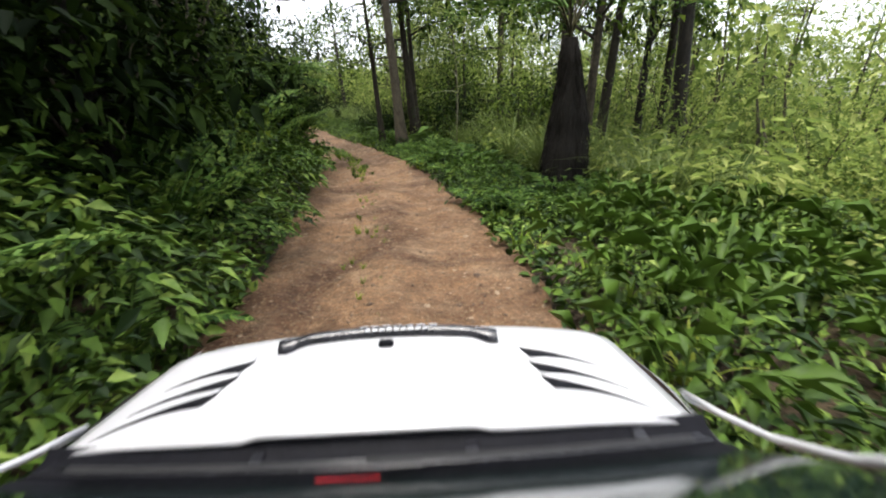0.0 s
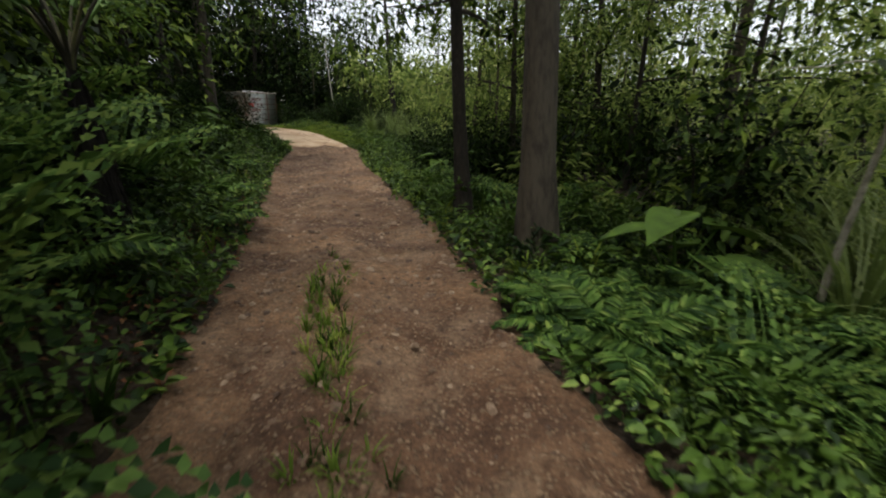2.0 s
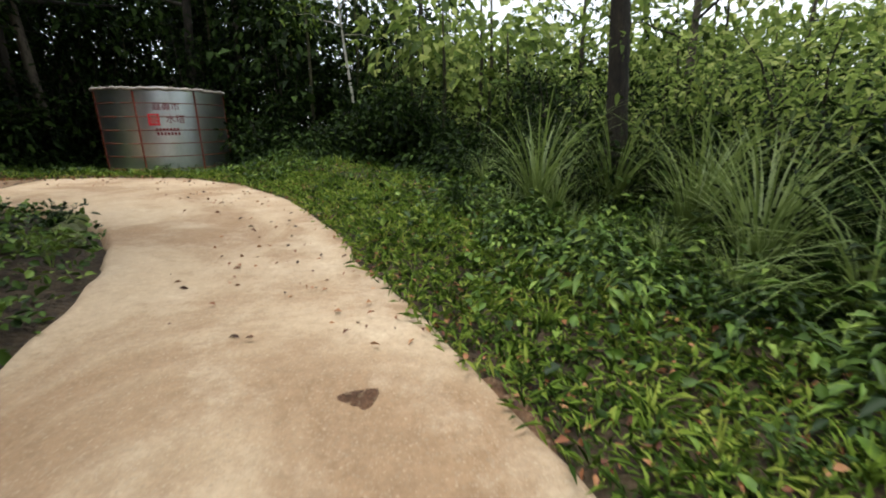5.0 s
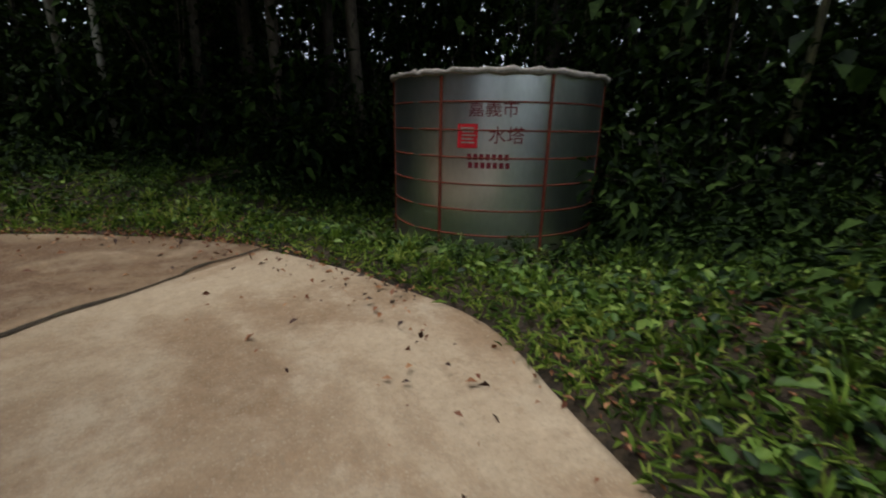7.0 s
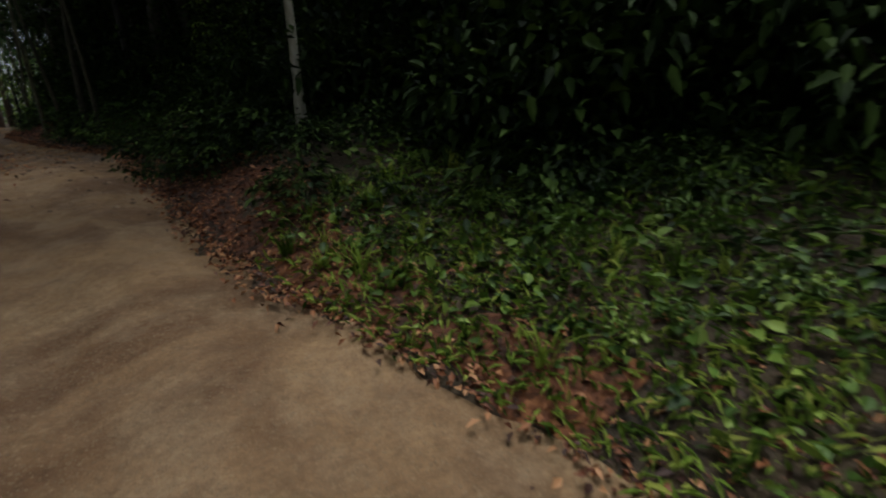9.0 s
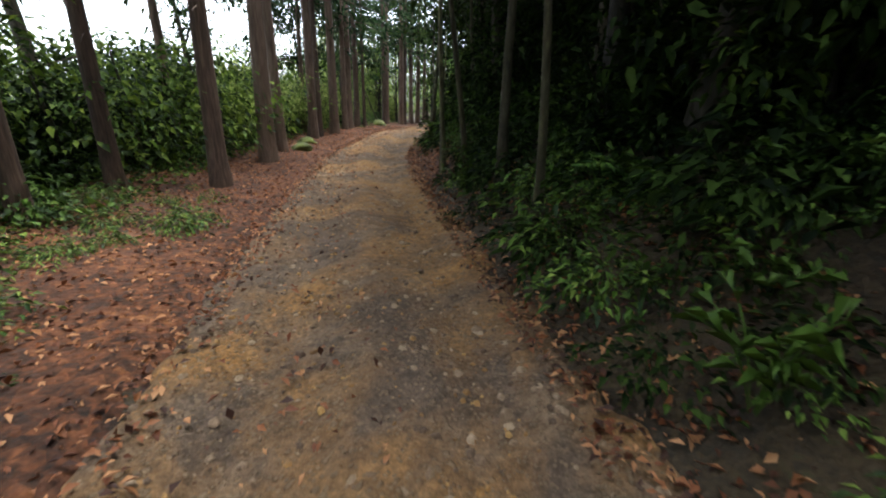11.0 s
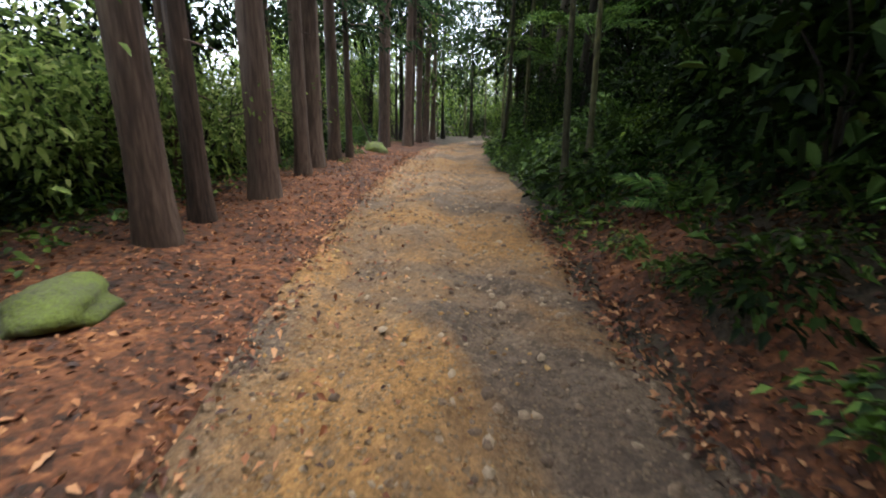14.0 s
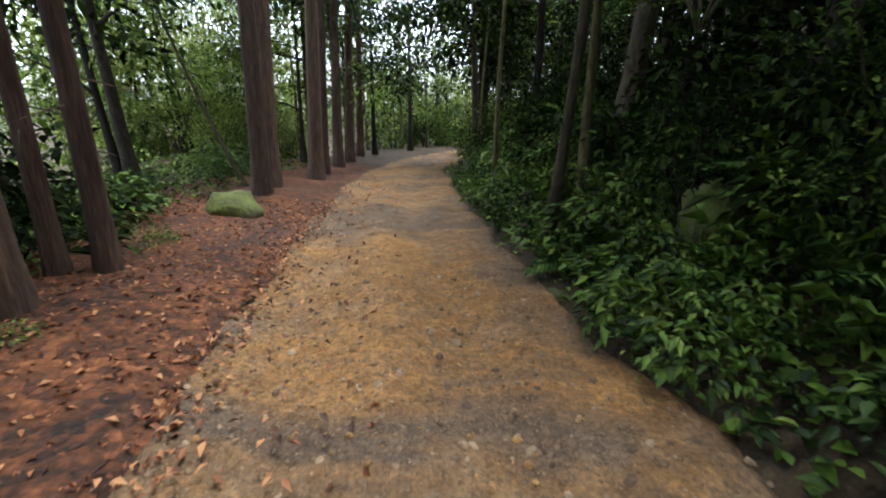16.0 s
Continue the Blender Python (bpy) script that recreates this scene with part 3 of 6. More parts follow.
def build_tank():
    base = new("water_tank")
    base.location = (*TANK, TANK_LOW)
    H, sides = TANK_TOP - TANK_LOW, 72
    a = np.arange(sides) * 2 * np.pi / sides
    levels = np.linspace(0, H, 8)
    rows = []
    for n, z in enumerate(levels):
        rows.append((z, TANK_R))
    V = np.array([[r * math.cos(x), r * math.sin(x), z] for z, r in rows for x in a])
    i = np.arange(len(rows) - 1)[:, None] * sides
    j = np.arange(sides)[None]
    F = np.stack([i + j, i + (j + 1) % sides, i + sides + (j + 1) % sides, i + sides + j], -1).reshape(-1, 4)
    part("shell", mesh_from("shell", V, F, M_STEEL, True), None, base, "stainless steel sheet shell with dull streaks")
    face = -1.05
    for z in levels[1:-1]:
        ring = [(math.cos(x) * (TANK_R + 0.008), math.sin(x) * (TANK_R + 0.008), z) for x in np.linspace(0, 2 * np.pi, 73)]
        part("band", mesh_from("band", *tube(ring, [0.013] * 73, 6), M_RUST, True), None, base, "thin rust-red horizontal band")
    for x in (face - 0.24, face + 0.66, face - 1.12, face + 1.6, face + 2.5, face - 2.1, face + 3.3):
        bm = bevelled_box(0.03, 0.045, H, 0.006, (TANK_R + 0.008, 0, H / 2))
        bmesh.ops.rotate(bm, cent=(0, 0, 0), matrix=Matrix.Rotation(x, 3, "Z"), verts=bm.verts)
        part("seam", bm, M_RUST, base, "rust-red upright seam strip")
    rng = np.random.default_rng(5)
    rim = [(math.cos(x) * (TANK_R + 0.03), math.sin(x) * (TANK_R + 0.03), H + 0.02 + 0.012 * rng.normal()) for x in np.linspace(0, 2 * np.pi, 97)]
    rim[-1] = rim[0]
    part("rim", mesh_from("rim", *tube(rim, 0.045 + 0.008 * rng.normal(size=97), 7), M_ROPE, True), None, base, "rough weathered rolled rim")
    top = [(0.2, H + 0.2), (0.9, H + 0.12), (TANK_R, H)]
    V = np.array([[r * math.cos(x), r * math.sin(x), z] for r, z in top for x in a])
    i = np.arange(2)[:, None] * sides
    F = np.stack([i + j, i + (j + 1) % sides, i + sides + (j + 1) % sides, i + sides + j], -1).reshape(-1, 4)
    part("roof", mesh_from("roof", V, F, M_STEEL, True), None, base)

    def curved(name, w, h, ang, z, mat, out=0.01, label="", parent=base):
        """A thin painted patch bent round the shell."""
        n = max(2, int(w / 0.04))
        V, F = [], []
        for s in range(n + 1):
            b = ang + (s / n - 0.5) * w / TANK_R
            for zz in (z - h / 2, z + h / 2):
                V.append((math.cos(b) * (TANK_R + out), math.sin(b) * (TANK_R + out), zz))
        F = [(2 * s, 2 * s + 2, 2 * s + 3, 2 * s + 1) for s in range(n)]
        return part(name, mesh_from(name, V, F, mat), None, parent, label)

    # the red notice, and lettering beside it
    notice = curved("notice", 0.3, 0.34, face, 1.88 - TANK_LOW - 0.02, M_SIGN, 0.012, "red square notice with pale lines of writing")
    for k in range(5):
        curved("writing", 0.2 - 0.03 * (k % 2), 0.022, face + 0.005 * (k % 3), 1.88 - TANK_LOW + 0.09 - 0.05 * k, M_ROPE, 0.016, "", notice)

    def lettering(text, size, ang, z):
        cu = bpy.data.curves.new("lettering", "FONT")
        cu.body, cu.size, cu.align_x, cu.align_y = text, size, "CENTER", "CENTER"
        ob = bpy.data.objects.new("lettering", cu)
        scene.collection.objects.link(ob)
        me = bpy.data.meshes.new_from_object(ob.evaluated_get(bpy.context.evaluated_depsgraph_get()))
        bpy.data.objects.remove(ob)
        me.transform(Matrix.Identity(4))
        for v in me.vertices:
            b = ang + v.co.x / TANK_R
            v.co = (math.cos(b) * (TANK_R + 0.013), math.sin(b) * (TANK_R + 0.013), z + v.co.y)
        me.materials.clear()
        me.materials.append(M_INK)
        part("lettering", me, None, base, "dark red painted characters")

    lettering("嘉義市", 0.24, face + 0.2, 2.22 - TANK_LOW)
    lettering("水塔", 0.26, face + 0.31, 1.86 - TANK_LOW)
    for row in (0, 1):
        for k in range(7):
            curved("number_bar", 0.06, 0.085, face + 0.02 + row * 0.01 + 0.05 * k, 1.57 - TANK_LOW - 0.12 * row, M_INK, 0.012)
    tagged(base, "round stainless steel water tank with rust-red bands and lettering", "water tank")


build_tank()


# ---- plants: kinds ----
def frond_mesh(name, mat, length=0.9, pairs=20, wide=0.22, arch=0.5, comb=False, seed=0):
    """One fern frond, arching along +x from the origin; its pinnae hang from both sides of the rib."""
    rng = np.random.default_rng(seed)
    u = np.linspace(0, 1, 9)
    rib = np.stack([length * u * (1 - 0.12 * u), 0 * u, length * (0.62 * u - arch * 1.15 * u * u)], 1)
    pieces = []
    V, F = tube(rib, 0.012 * length * (1.1 - u), 3)
    pieces.append((V, np.concatenate([F[:, :3], F[:, [0, 2, 3]]])))
    for side in (-1, 1):
        t = np.linspace(0.12, 0.98, pairs)
        base = np.stack([np.interp(t, u, rib[:, k]) for k in range(3)], 1)
        size = wide * length * np.sin(np.pi * np.clip(t * 0.9 + 0.12, 0, 1)) ** 0.8 * (0.9 + 0.2 * rng.random(pairs))
        way = np.stack([0.45 + 0.2 * t, side * np.ones(pairs), -0.25 + 0.1 * rng.normal(size=pairs)], 1)
        if comb:
            for q in range(3):
                f = (q + 0.5) / 3
                b2 = base + unit(way) * (size * f)[:, None]
                for s2 in (-1, 1):
                    w2 = np.stack([s2 * np.ones(pairs), side * 0.5 * np.ones(pairs), -0.15 * np.ones(pairs)], 1)
                    pieces.append(leaves(rng, b2, w2, size * 0.26 * (1.25 - f), size * 0.17))
        else:
            pieces.append(leaves(rng, base, way, size, length * 0.036, 0.15, 0.12))
    V, F = join(*pieces)
    return mesh_from(name, V, F, mat)


def fern(name, mat, mesh, count, seed, tilt=12):
    rng = random.Random(seed)
    base = new(name)
    for k in range(count):
        f = part("frond", mesh, None, base)
        s = rng.uniform(0.7, 1.15)
        f.matrix_local = pose(0, 0, 0.02, rng.uniform(-14, 14), -rng.uniform(-tilt, tilt * 2.6), 360 * k / count + rng.uniform(-16, 16)) @ Matrix.Scale(s, 4)
    return base


def weed_mesh(name, mat, seed, n=46, size=0.13, spread=0.35, height=0.45, slim=0.45):
    """A leafy plant in one piece: stems fan out of one root, and each leaf grows from its stem."""
    rng = np.random.default_rng(seed)
    stems, rings = 9, 6
    V, F = [np.array([0.0, 0, -0.03])], []
    for k in range(stems):
        a, out = rng.random() * 2 * np.pi, spread * rng.uniform(0.4, 1.0)
        top = np.array([math.cos(a) * out, math.sin(a) * out, height * rng.uniform(0.6, 1.1)])
        prev = 0
        for q in range(1, rings + 1):
            u = q / rings
            p = top * u + np.array([0, 0, 0.12 * math.sin(u * 3.1)])
            V += [p, p + [0.008, 0.004, 0]]
            m = len(V) - 2
            F.append((prev, m + 1, m))
            if prev:
                F.append((prev, prev + 1, m + 1))
            prev = m
            for _ in range(max(1, n // (stems * rings)) if q > 1 else 0):
                w = unit(rng.normal(0, 1, 3) * [1, 1, 0.3] + top * 1.2 + [0, 0, 0.1])
                L = size * rng.uniform(0.7, 1.4)
                side = unit(np.cross(w, [0, 0, 1.0]) + rng.normal(0, 0.3, 3))
                mid = p + w * L * 0.45 + [0, 0, 0.12 * L]
                tip = p + w * L - [0, 0, 0.28 * L]
                V += [mid + side * L * slim / 2 + [0, 0, 0.05 * L], tip, mid - side * L * slim / 2 + [0, 0, 0.05 * L]]
                b = len(V) - 3
                F += [(m, b, b + 1), (m, b + 1, b + 2)]
    return mesh_from(name, np.array(V), np.array(F), mat)


def grass_mesh(name, mat, seed, blades=46, height=1.5, width=0.022, lean=0.55):
    """A clump of arching blades that share one root."""
    rng = np.random.default_rng(seed)
    V, F = [np.array([0.0, 0, -0.03])], []
    for k in range(blades):
        a, h = rng.random() * 2 * np.pi, height * rng.uniform(0.45, 1.1)
        d, s = np.array([math.cos(a), math.sin(a), 0]), np.array([-math.sin(a), math.cos(a), 0])
        bend, off, wd = lean * rng.uniform(0.3, 1.3), 0.1 * rng.random(), width * rng.uniform(0.7, 1.3)
        prev = None
        for u in np.linspace(0.1, 1, 7):
            p = d * (off + bend * h * u**2) + np.array([0, 0, h * (u - 0.42 * bend * u**3)])
            w = wd * (1 - u**2.2) + 0.001
            V += [p - s * w, p + s * w]
            m = len(V) - 2
            F += [(0, m + 1, m)] if prev is None else [(prev, prev + 1, m + 1), (prev, m + 1, m)]
            prev = m
    return mesh_from(name, np.array(V), np.array(F), mat)


def big_leaf_plant(name, mat, seed, n=7, size=0.5):
    """An elephant's-ear: heart-shaped leaves on long stalks out of one root."""
    rng = random.Random(seed)
    base = new(name)
    for k in range(n):
        a, h, out = 360 * k / n + rng.uniform(-20, 20), rng.uniform(0.5, 0.95), rng.uniform(0.2, 0.5)
        L = size * rng.uniform(0.7, 1.2)
        V, F = [], []
        for u, w in ((-0.28, 0.0), (-0.22, 0.26), (0.0, 0.36), (0.25, 0.34), (0.5, 0.26), (0.8, 0.1), (1.0, 0.0)):
            droop = -0.35 * max(u, 0) ** 1.6
            V += [(out + u * L, -w * L, h + (0.09 + droop) * L + 0.1 * w * L), (out + u * L, 0, h + droop * L), (out + u * L, w * L, h + (0.09 + droop) * L + 0.1 * w * L)]
        for q in range(6):
            F += [(3 * q, 3 * q + 3, 3 * q + 4, 3 * q + 1), (3 * q + 1, 3 * q + 4, 3 * q + 5, 3 * q + 2)]
        leaf = part("leaf", mesh_from("leaf", np.array(V), np.array(F), mat, True), None, base)
        u = np.linspace(0, 1, 5)
        st = part("stalk", mesh_from("stalk", *tube(np.stack([out * u**1.6, 0 * u, h * u], 1), 0.014 * (1.2 - 0.5 * u), 5), M_FERN, True), None, base)
        for o in (leaf, st):
            o.matrix_local = pose(0, 0, 0, 0, 0, a)
    return base


def shrub(name, leaf_mat, seed, height=2.0, radius=1.1, n=1500, size=0.12, stems=6, bark=None):
    """A bush: forking stems and many leaves in uneven clumps with gaps."""
    rng = np.random.default_rng(seed)
    base = new(name)
    wood, tips = [], []
    for k in range(stems):
        a = 2 * np.pi * (k + rng.random()) / stems
        end = np.array([math.cos(a) * radius * rng.uniform(0.4, 0.9), math.sin(a) * radius * rng.uniform(0.4, 0.9), height * rng.uniform(0.6, 1.0)])
        u = np.linspace(0, 1, 5)[:, None]
        ln = end * u + np.array([0, 0, 0.25]) * np.sin(u * 3.1) + rng.normal(0, 0.03, (5, 3)) * u
        wood.append(tube(ln, 0.02 * height / 2 * (1.15 - u[:, 0]), 5))
        for q in range(7):
            f = rng.uniform(0.35, 1.0)
            tips.append(end * f + rng.normal(0, 0.28 * radius, 3) * [1, 1, 0.7])
    V, F = join(*wood)
    tagged(part("brushwood", mesh_from("brushwood", V, F, bark or M_BARK2, True), None, base), kind="stuff")
    tips = np.array(tips)
    tips[:, 2] = np.maximum(tips[:, 2], 0.15)
    c = tips[rng.integers(0, len(tips), n)]
    b = c + rng.normal(0, 0.17 * radius, (n, 3))
    b[:, 2] = np.maximum(b[:, 2], 0.05)
    w = (b - c) + rng.normal(0, 0.12, (n, 3)) + [0, 0, -0.02]
    L = size * rng.uniform(0.6, 1.4, n)
    V, F = leaves(rng, b, w, L, L * 0.45, 0.2, 0.25, oval=True)
    part("crown", mesh_from("crown", V, F, leaf_mat), None, base)
    return base


def broad_tree(name, leaf_mat, bark, seed, height=11.0, radius=0.16, crown_r=3.2, first=0.35, n=3200, size=0.2, bend=0.2, limbs=9):
    """A forest tree: tapered bent trunk, limbs, and a loose crown of leaf clumps."""
    rng = np.random.default_rng(seed)
    base = new(name)
    u = np.linspace(0, 1, 12)
    trunk = np.stack([bend * np.sin(u * 2.4 + seed) * u, bend * np.cos(u * 2.1 + seed) * u - bend * 0 * u, height * u], 1)
    trunk[0, 2] = -0.3
    R = radius * (1.0 - 0.8 * u) * (1 + 0.7 * np.exp(-u * 22))
    wood = [tube(trunk, R, 10, 0.06, seed)]
    tips = []
    for k in range(limbs):
        f = first + (0.97 - first) * (k + rng.random()) / limbs
        p = np.array([np.interp(f, u, trunk[:, q]) for q in range(3)])
        a = k * 2.4 + rng.random()
        L = crown_r * (1.15 - 0.6 * f) * rng.uniform(0.7, 1.2)
        d = np.array([math.cos(a), math.sin(a), rng.uniform(0.15, 0.7)])
        v = np.linspace(0, 1, 6)[:, None]
        ln = p + d * L * v + rng.normal(0, 0.1, (6, 3)) * v + np.array([0, 0, -0.25 * L]) * v**2
        wood.append(tube(ln, radius * 0.38 * (1.1 - f * 0.6) * (1.08 - v[:, 0]), 5))
        for q in range(6):
            tips.append(ln[rng.integers(2, 6)] + rng.normal(0, 0.5, 3) * [1, 1, 0.6])
    part("trunk", mesh_from("trunk", *wood[0], bark, True), None, base)
    V, F = join(*wood[1:])
    tagged(part("limbwork", mesh_from("limbwork", V, F, bark, True), None, base), kind="stuff")
    tips = np.array(tips)
    c = tips[rng.integers(0, len(tips), n)]
    b = c + rng.normal(0, 0.42, (n, 3)) * [1, 1, 0.6]
    w = (b - c) * 0.6 + rng.normal(0, 0.3, (n, 3)) + [0, 0, -0.12]
    S = size * rng.uniform(0.6, 1.4, n)
    V, F = leaves(rng, b, w, S, S * 0.48, 0.2, 0.2)
    part("crown", mesh_from("crown", V, F, leaf_mat), None, base)
    return base


def cedar(name, seed, height=17.0, radius=0.24, first=0.34, n=1200):
    """A tall straight conifer: fluted trunk flared at the foot, drooping needle sprays."""
    rng = np.random.default_rng(seed)
    base = new(name)
    u = np.array([0, 0.012, 0.03, 0.06, 0.12, 0.25, 0.4, 0.6, 0.8, 1.0])
    trunk = np.stack([0.05 * np.sin(u * 5 + seed), 0.05 * np.cos(u * 4 + seed), height * u], 1)
    trunk[0, 2] = -0.35
    R = radius * (1 - 0.9 * u) * (1 + 0.4 * np.exp(-u * 55))
    wood = [tube(trunk, R, 14, 0.05, seed)]
    tips, dirs = [], []
    for k in range(34):
        f = first + (0.98 - first) * (k + rng.random()) / 34
        a = k * 2.4 + rng.random() * 0.6
        L = 2.9 * (1.12 - f) + 0.5
        p = np.array([0, 0, height * f])
        v = np.linspace(0, 1, 5)[:, None]
        d = np.array([math.cos(a), math.sin(a), 0.25])
        ln = p + d * L * v + np.array([0, 0, -0.45 * L]) * v**2
        wood.append(tube(ln, 0.032 * (1.1 - v[:, 0]) * (1.2 - f), 4))
        for q in range(10):
            tips.append(ln[rng.integers(1, 5)] + rng.normal(0, 0.22, 3) * [1, 1, 0.5])
            dirs.append(d)
    for k in range(14):
        f, a = rng.uniform(0.08, first + 0.1), rng.random() * 6.28
        p = np.array([0, 0, height * f])
        L = rng.uniform(0.3, 1.1)
        v = np.linspace(0, 1, 4)[:, None]
        wood.append(tube(p + np.array([math.cos(a), math.sin(a), -0.15]) * L * v + [0, 0, -0.1] * v**2, 0.018 * (1.1 - v[:, 0]), 4))
    part("trunk", mesh_from("trunk", *wood[0], M_BARK, True), None, base)
    V, F = join(*wood[1:])
    tagged(part("limbwork", mesh_from("limbwork", V, F, M_BARK, True), None, base), kind="stuff")
    tips, dirs = np.array(tips), np.array(dirs)
    i = rng.integers(0, len(tips), n)
    b = tips[i] + rng.normal(0, 0.2, (n, 3)) * [1, 1, 0.7]
    w = dirs[i] * 0.6 + rng.normal(0, 0.45, (n, 3)) + [0, 0, -0.5]
    S = 0.42 * rng.uniform(0.6, 1.4, n)
    V, F = leaves(rng, b, w, S, S * 0.24, 0.3, 0.25)
    part("crown", mesh_from("crown", V, F, M_CEDAR), None, base)
    return base


def rock_mesh(name, mat, seed, flat=0.6):
    bm = bmesh.new()
    bmesh.ops.create_icosphere(bm, subdivisions=3, radius=1)
    off = Vector((seed * 7.1, seed * 3.3, 0))
    for v in bm.verts:
        n = noise.fractal(v.co * 1.1 + off, 0.8, 2.1, 4)
        v.co *= 0.85 + 0.3 * n
        v.co.z *= flat
    me = bpy.data.meshes.new(name)
    bm.to_mesh(me)
    bm.free()
    me.polygons.foreach_set("use_smooth", np.ones(len(me.polygons), bool))
    me.materials.append(mat)
    return me


# ---- placing ----
RNG = random.Random(11)


def put(proto, x, y, scale=1.0, turn=None, sink=0.0, lean=0.0):
    """A copy of a thing on the ground at x, y."""
    m = pose(x, y, gz(x, y) - sink, RNG.uniform(-lean, lean), RNG.uniform(-lean, lean), RNG.uniform(0, 360) if turn is None else turn)
    return copy_thing(proto, m @ Matrix.Scale(scale, 4))


def scatter(protos, count, t0, t1, side, e0, e1, s0, s1, sink=0.02, lean=4.0, keep=0.25, clear=()):
    """Copies along a stretch of road, between e0 and e1 metres beyond its edge."""
    made = []
    for _ in range(count * 4):
        if len(made) >= count:
            break
        t = RNG.uniform(t0, t1)
        e = e0 + (e1 - e0) * RNG.random()
        k = int(np.argmin(np.abs(CT - t)))
        s = (W_R[k] + e) if side > 0 else -(W_L[k] + e)
        x, y = at(t, s)
        off = lateral([(x, y)])[0][0]
        if off < min(e0, keep + e0) * 0.8 or any(math.hypot(x - cx, y - cy) < r for cx, cy, r in clear):
            continue
        made.append(put(RNG.choice(protos), x, y, RNG.uniform(s0, s1), None, sink, lean))
    return made


def retire(*protos):
    for p in protos:
        for o in (*p.children_recursive, p):
            bpy.data.objects.remove(o)


def herb(name, mat, seed, n, size, radius, height, slim, hang=0.5):
    """A leafy mound in one mesh: thin stems from one root, leaves held out over one another."""
    rng = np.random.default_rng(seed)
    pieces = []
    for k in range(9):
        a, r = k * 0.7 + rng.random() * 0.5, radius * rng.uniform(0.3, 0.85)
        u = np.linspace(0, 1, 4)
        V, F = tube(np.stack([np.cos(a) * r * u**1.4, np.sin(a) * r * u**1.4, height * (1.0 - 0.5 * (r / radius) ** 2) * u - 0.03], 1), 0.006 * (1.2 - u), 3)
        pieces.append((V, np.concatenate([F[:, :3], F[:, [0, 2, 3]]])))
    a, u = rng.random(n) * 6.283, np.sqrt(rng.random(n))
    lobe = 1 + 0.28 * np.sin(a * 3 + seed) + 0.15 * np.sin(a * 7)
    r = radius * u * lobe
    z = height * (1.05 - 0.75 * u**2) * rng.random(n) ** 0.45 * (1 + 0.2 * np.sin(a * 5 + 2 * seed))
    b = np.stack([np.cos(a) * r, np.sin(a) * r, np.maximum(z, 0.02)], 1)
    w = np.stack([np.cos(a), np.sin(a), 0.25 - hang * u], 1) + rng.normal(0, 0.5, (n, 3)) * [1, 1, 0.5]
    L = size * rng.uniform(0.55, 1.45, n)
    pieces.append(leaves(rng, b, w, L, L * slim, 0.22, 0.25))
    return new(name, mesh_from(name, *join(*pieces), mat))


HERBS = [herb("herb", M_WEED, s, n, z, r, h, sl) for s, n, z, r, h, sl in ((31, 260, 0.1, 0.55, 0.5, 0.5), (32, 230, 0.12, 0.6, 0.7, 0.42), (33, 300, 0.08, 0.5, 0.4, 0.6), (34, 210, 0.14, 0.65, 0.6, 0.36))]
SHADED_HERBS = [herb("shade_plant", M_LEAF_SHADED, s, n, z, r, h, sl) for s, n, z, r, h, sl in ((35, 230, 0.13, 0.65, 0.6, 0.45), (36, 250, 0.1, 0.6, 0.45, 0.5))]
LIT_HERBS = [herb("bright_plant", M_LEAF_LIT, s, n, z, r, h, sl) for s, n, z, r, h, sl in ((37, 340, 0.11, 0.6, 0.6, 0.4), (38, 300, 0.14, 0.7, 0.8, 0.3))]

SIGHT = ((-9.5, 26.5, 2.2), (-11.5, 30, 2.4), (-13.5, 33.5, 2.6), (-16, 37.5, 2.6))
NO_TANK = ((TANK[0], TANK[1], 2.5), (-19.4, 42.3, 2.0))

FROND = frond_mesh("frond", M_FERN, 0.95, 31, 0.22, 0.6)
FROND_BIG = frond_mesh("frond_big", M_FERN, 1.5, 19, 0.26, 0.5, comb=True, seed=2)
FERNS = [tagged(fern("fern", M_FERN, FROND, 9, 3), "arching green bracken fern on the verge", "fern", "ferns on the verges"), tagged(fern("fern", M_FERN, FROND, 7, 4, 22), "spreading green bracken fern on the verge", "fern", "ferns on the verges")]
BIG_FERNS = [tagged(fern("large_fern", M_FERN, FROND_BIG, 8, 5, 16), "large feathery fern with drooping fronds on the bank", "fern", "large ferns on the banks")]


def plant(name, me, label, category, group):
    return tagged(new(name, me), label, category, group)


WEEDS = [plant("weed", weed_mesh("weed", M_WEED, s, 60, z, sp, h, sl), "low green broad-leaved weed beside the track", "weed", "weeds on the verges") for s, z, sp, h, sl in ((1, 0.11, 0.38, 0.42, 0.5), (2, 0.085, 0.35, 0.32, 0.6), (3, 0.15, 0.4, 0.55, 0.32), (4, 0.075, 0.3, 0.25, 0.7))]
GINGER = [plant("ginger_plant", weed_mesh("ginger", M_WEED, s, 60, 0.34, 0.5, 0.8, 0.26), "leafy plant with long glossy drooping leaves", "plant", "long-leaved plants on the verge") for s in (7, 8)]
GRASSES = [plant("tall_grass", grass_mesh("tall_grass", M_GRASS, s, b, h, 0.011, ln), "tall clump of arching pale green grass", "grass", "clumps of tall grass") for s, b, h, ln in ((1, 84, 1.7, 0.75), (2, 66, 1.4, 0.95))]
EARS = tagged(big_leaf_plant("elephant_ear", M_WEED, 3), "large-leaved elephant ear plant with heart-shaped leaves", "plant", "elephant ear plants")
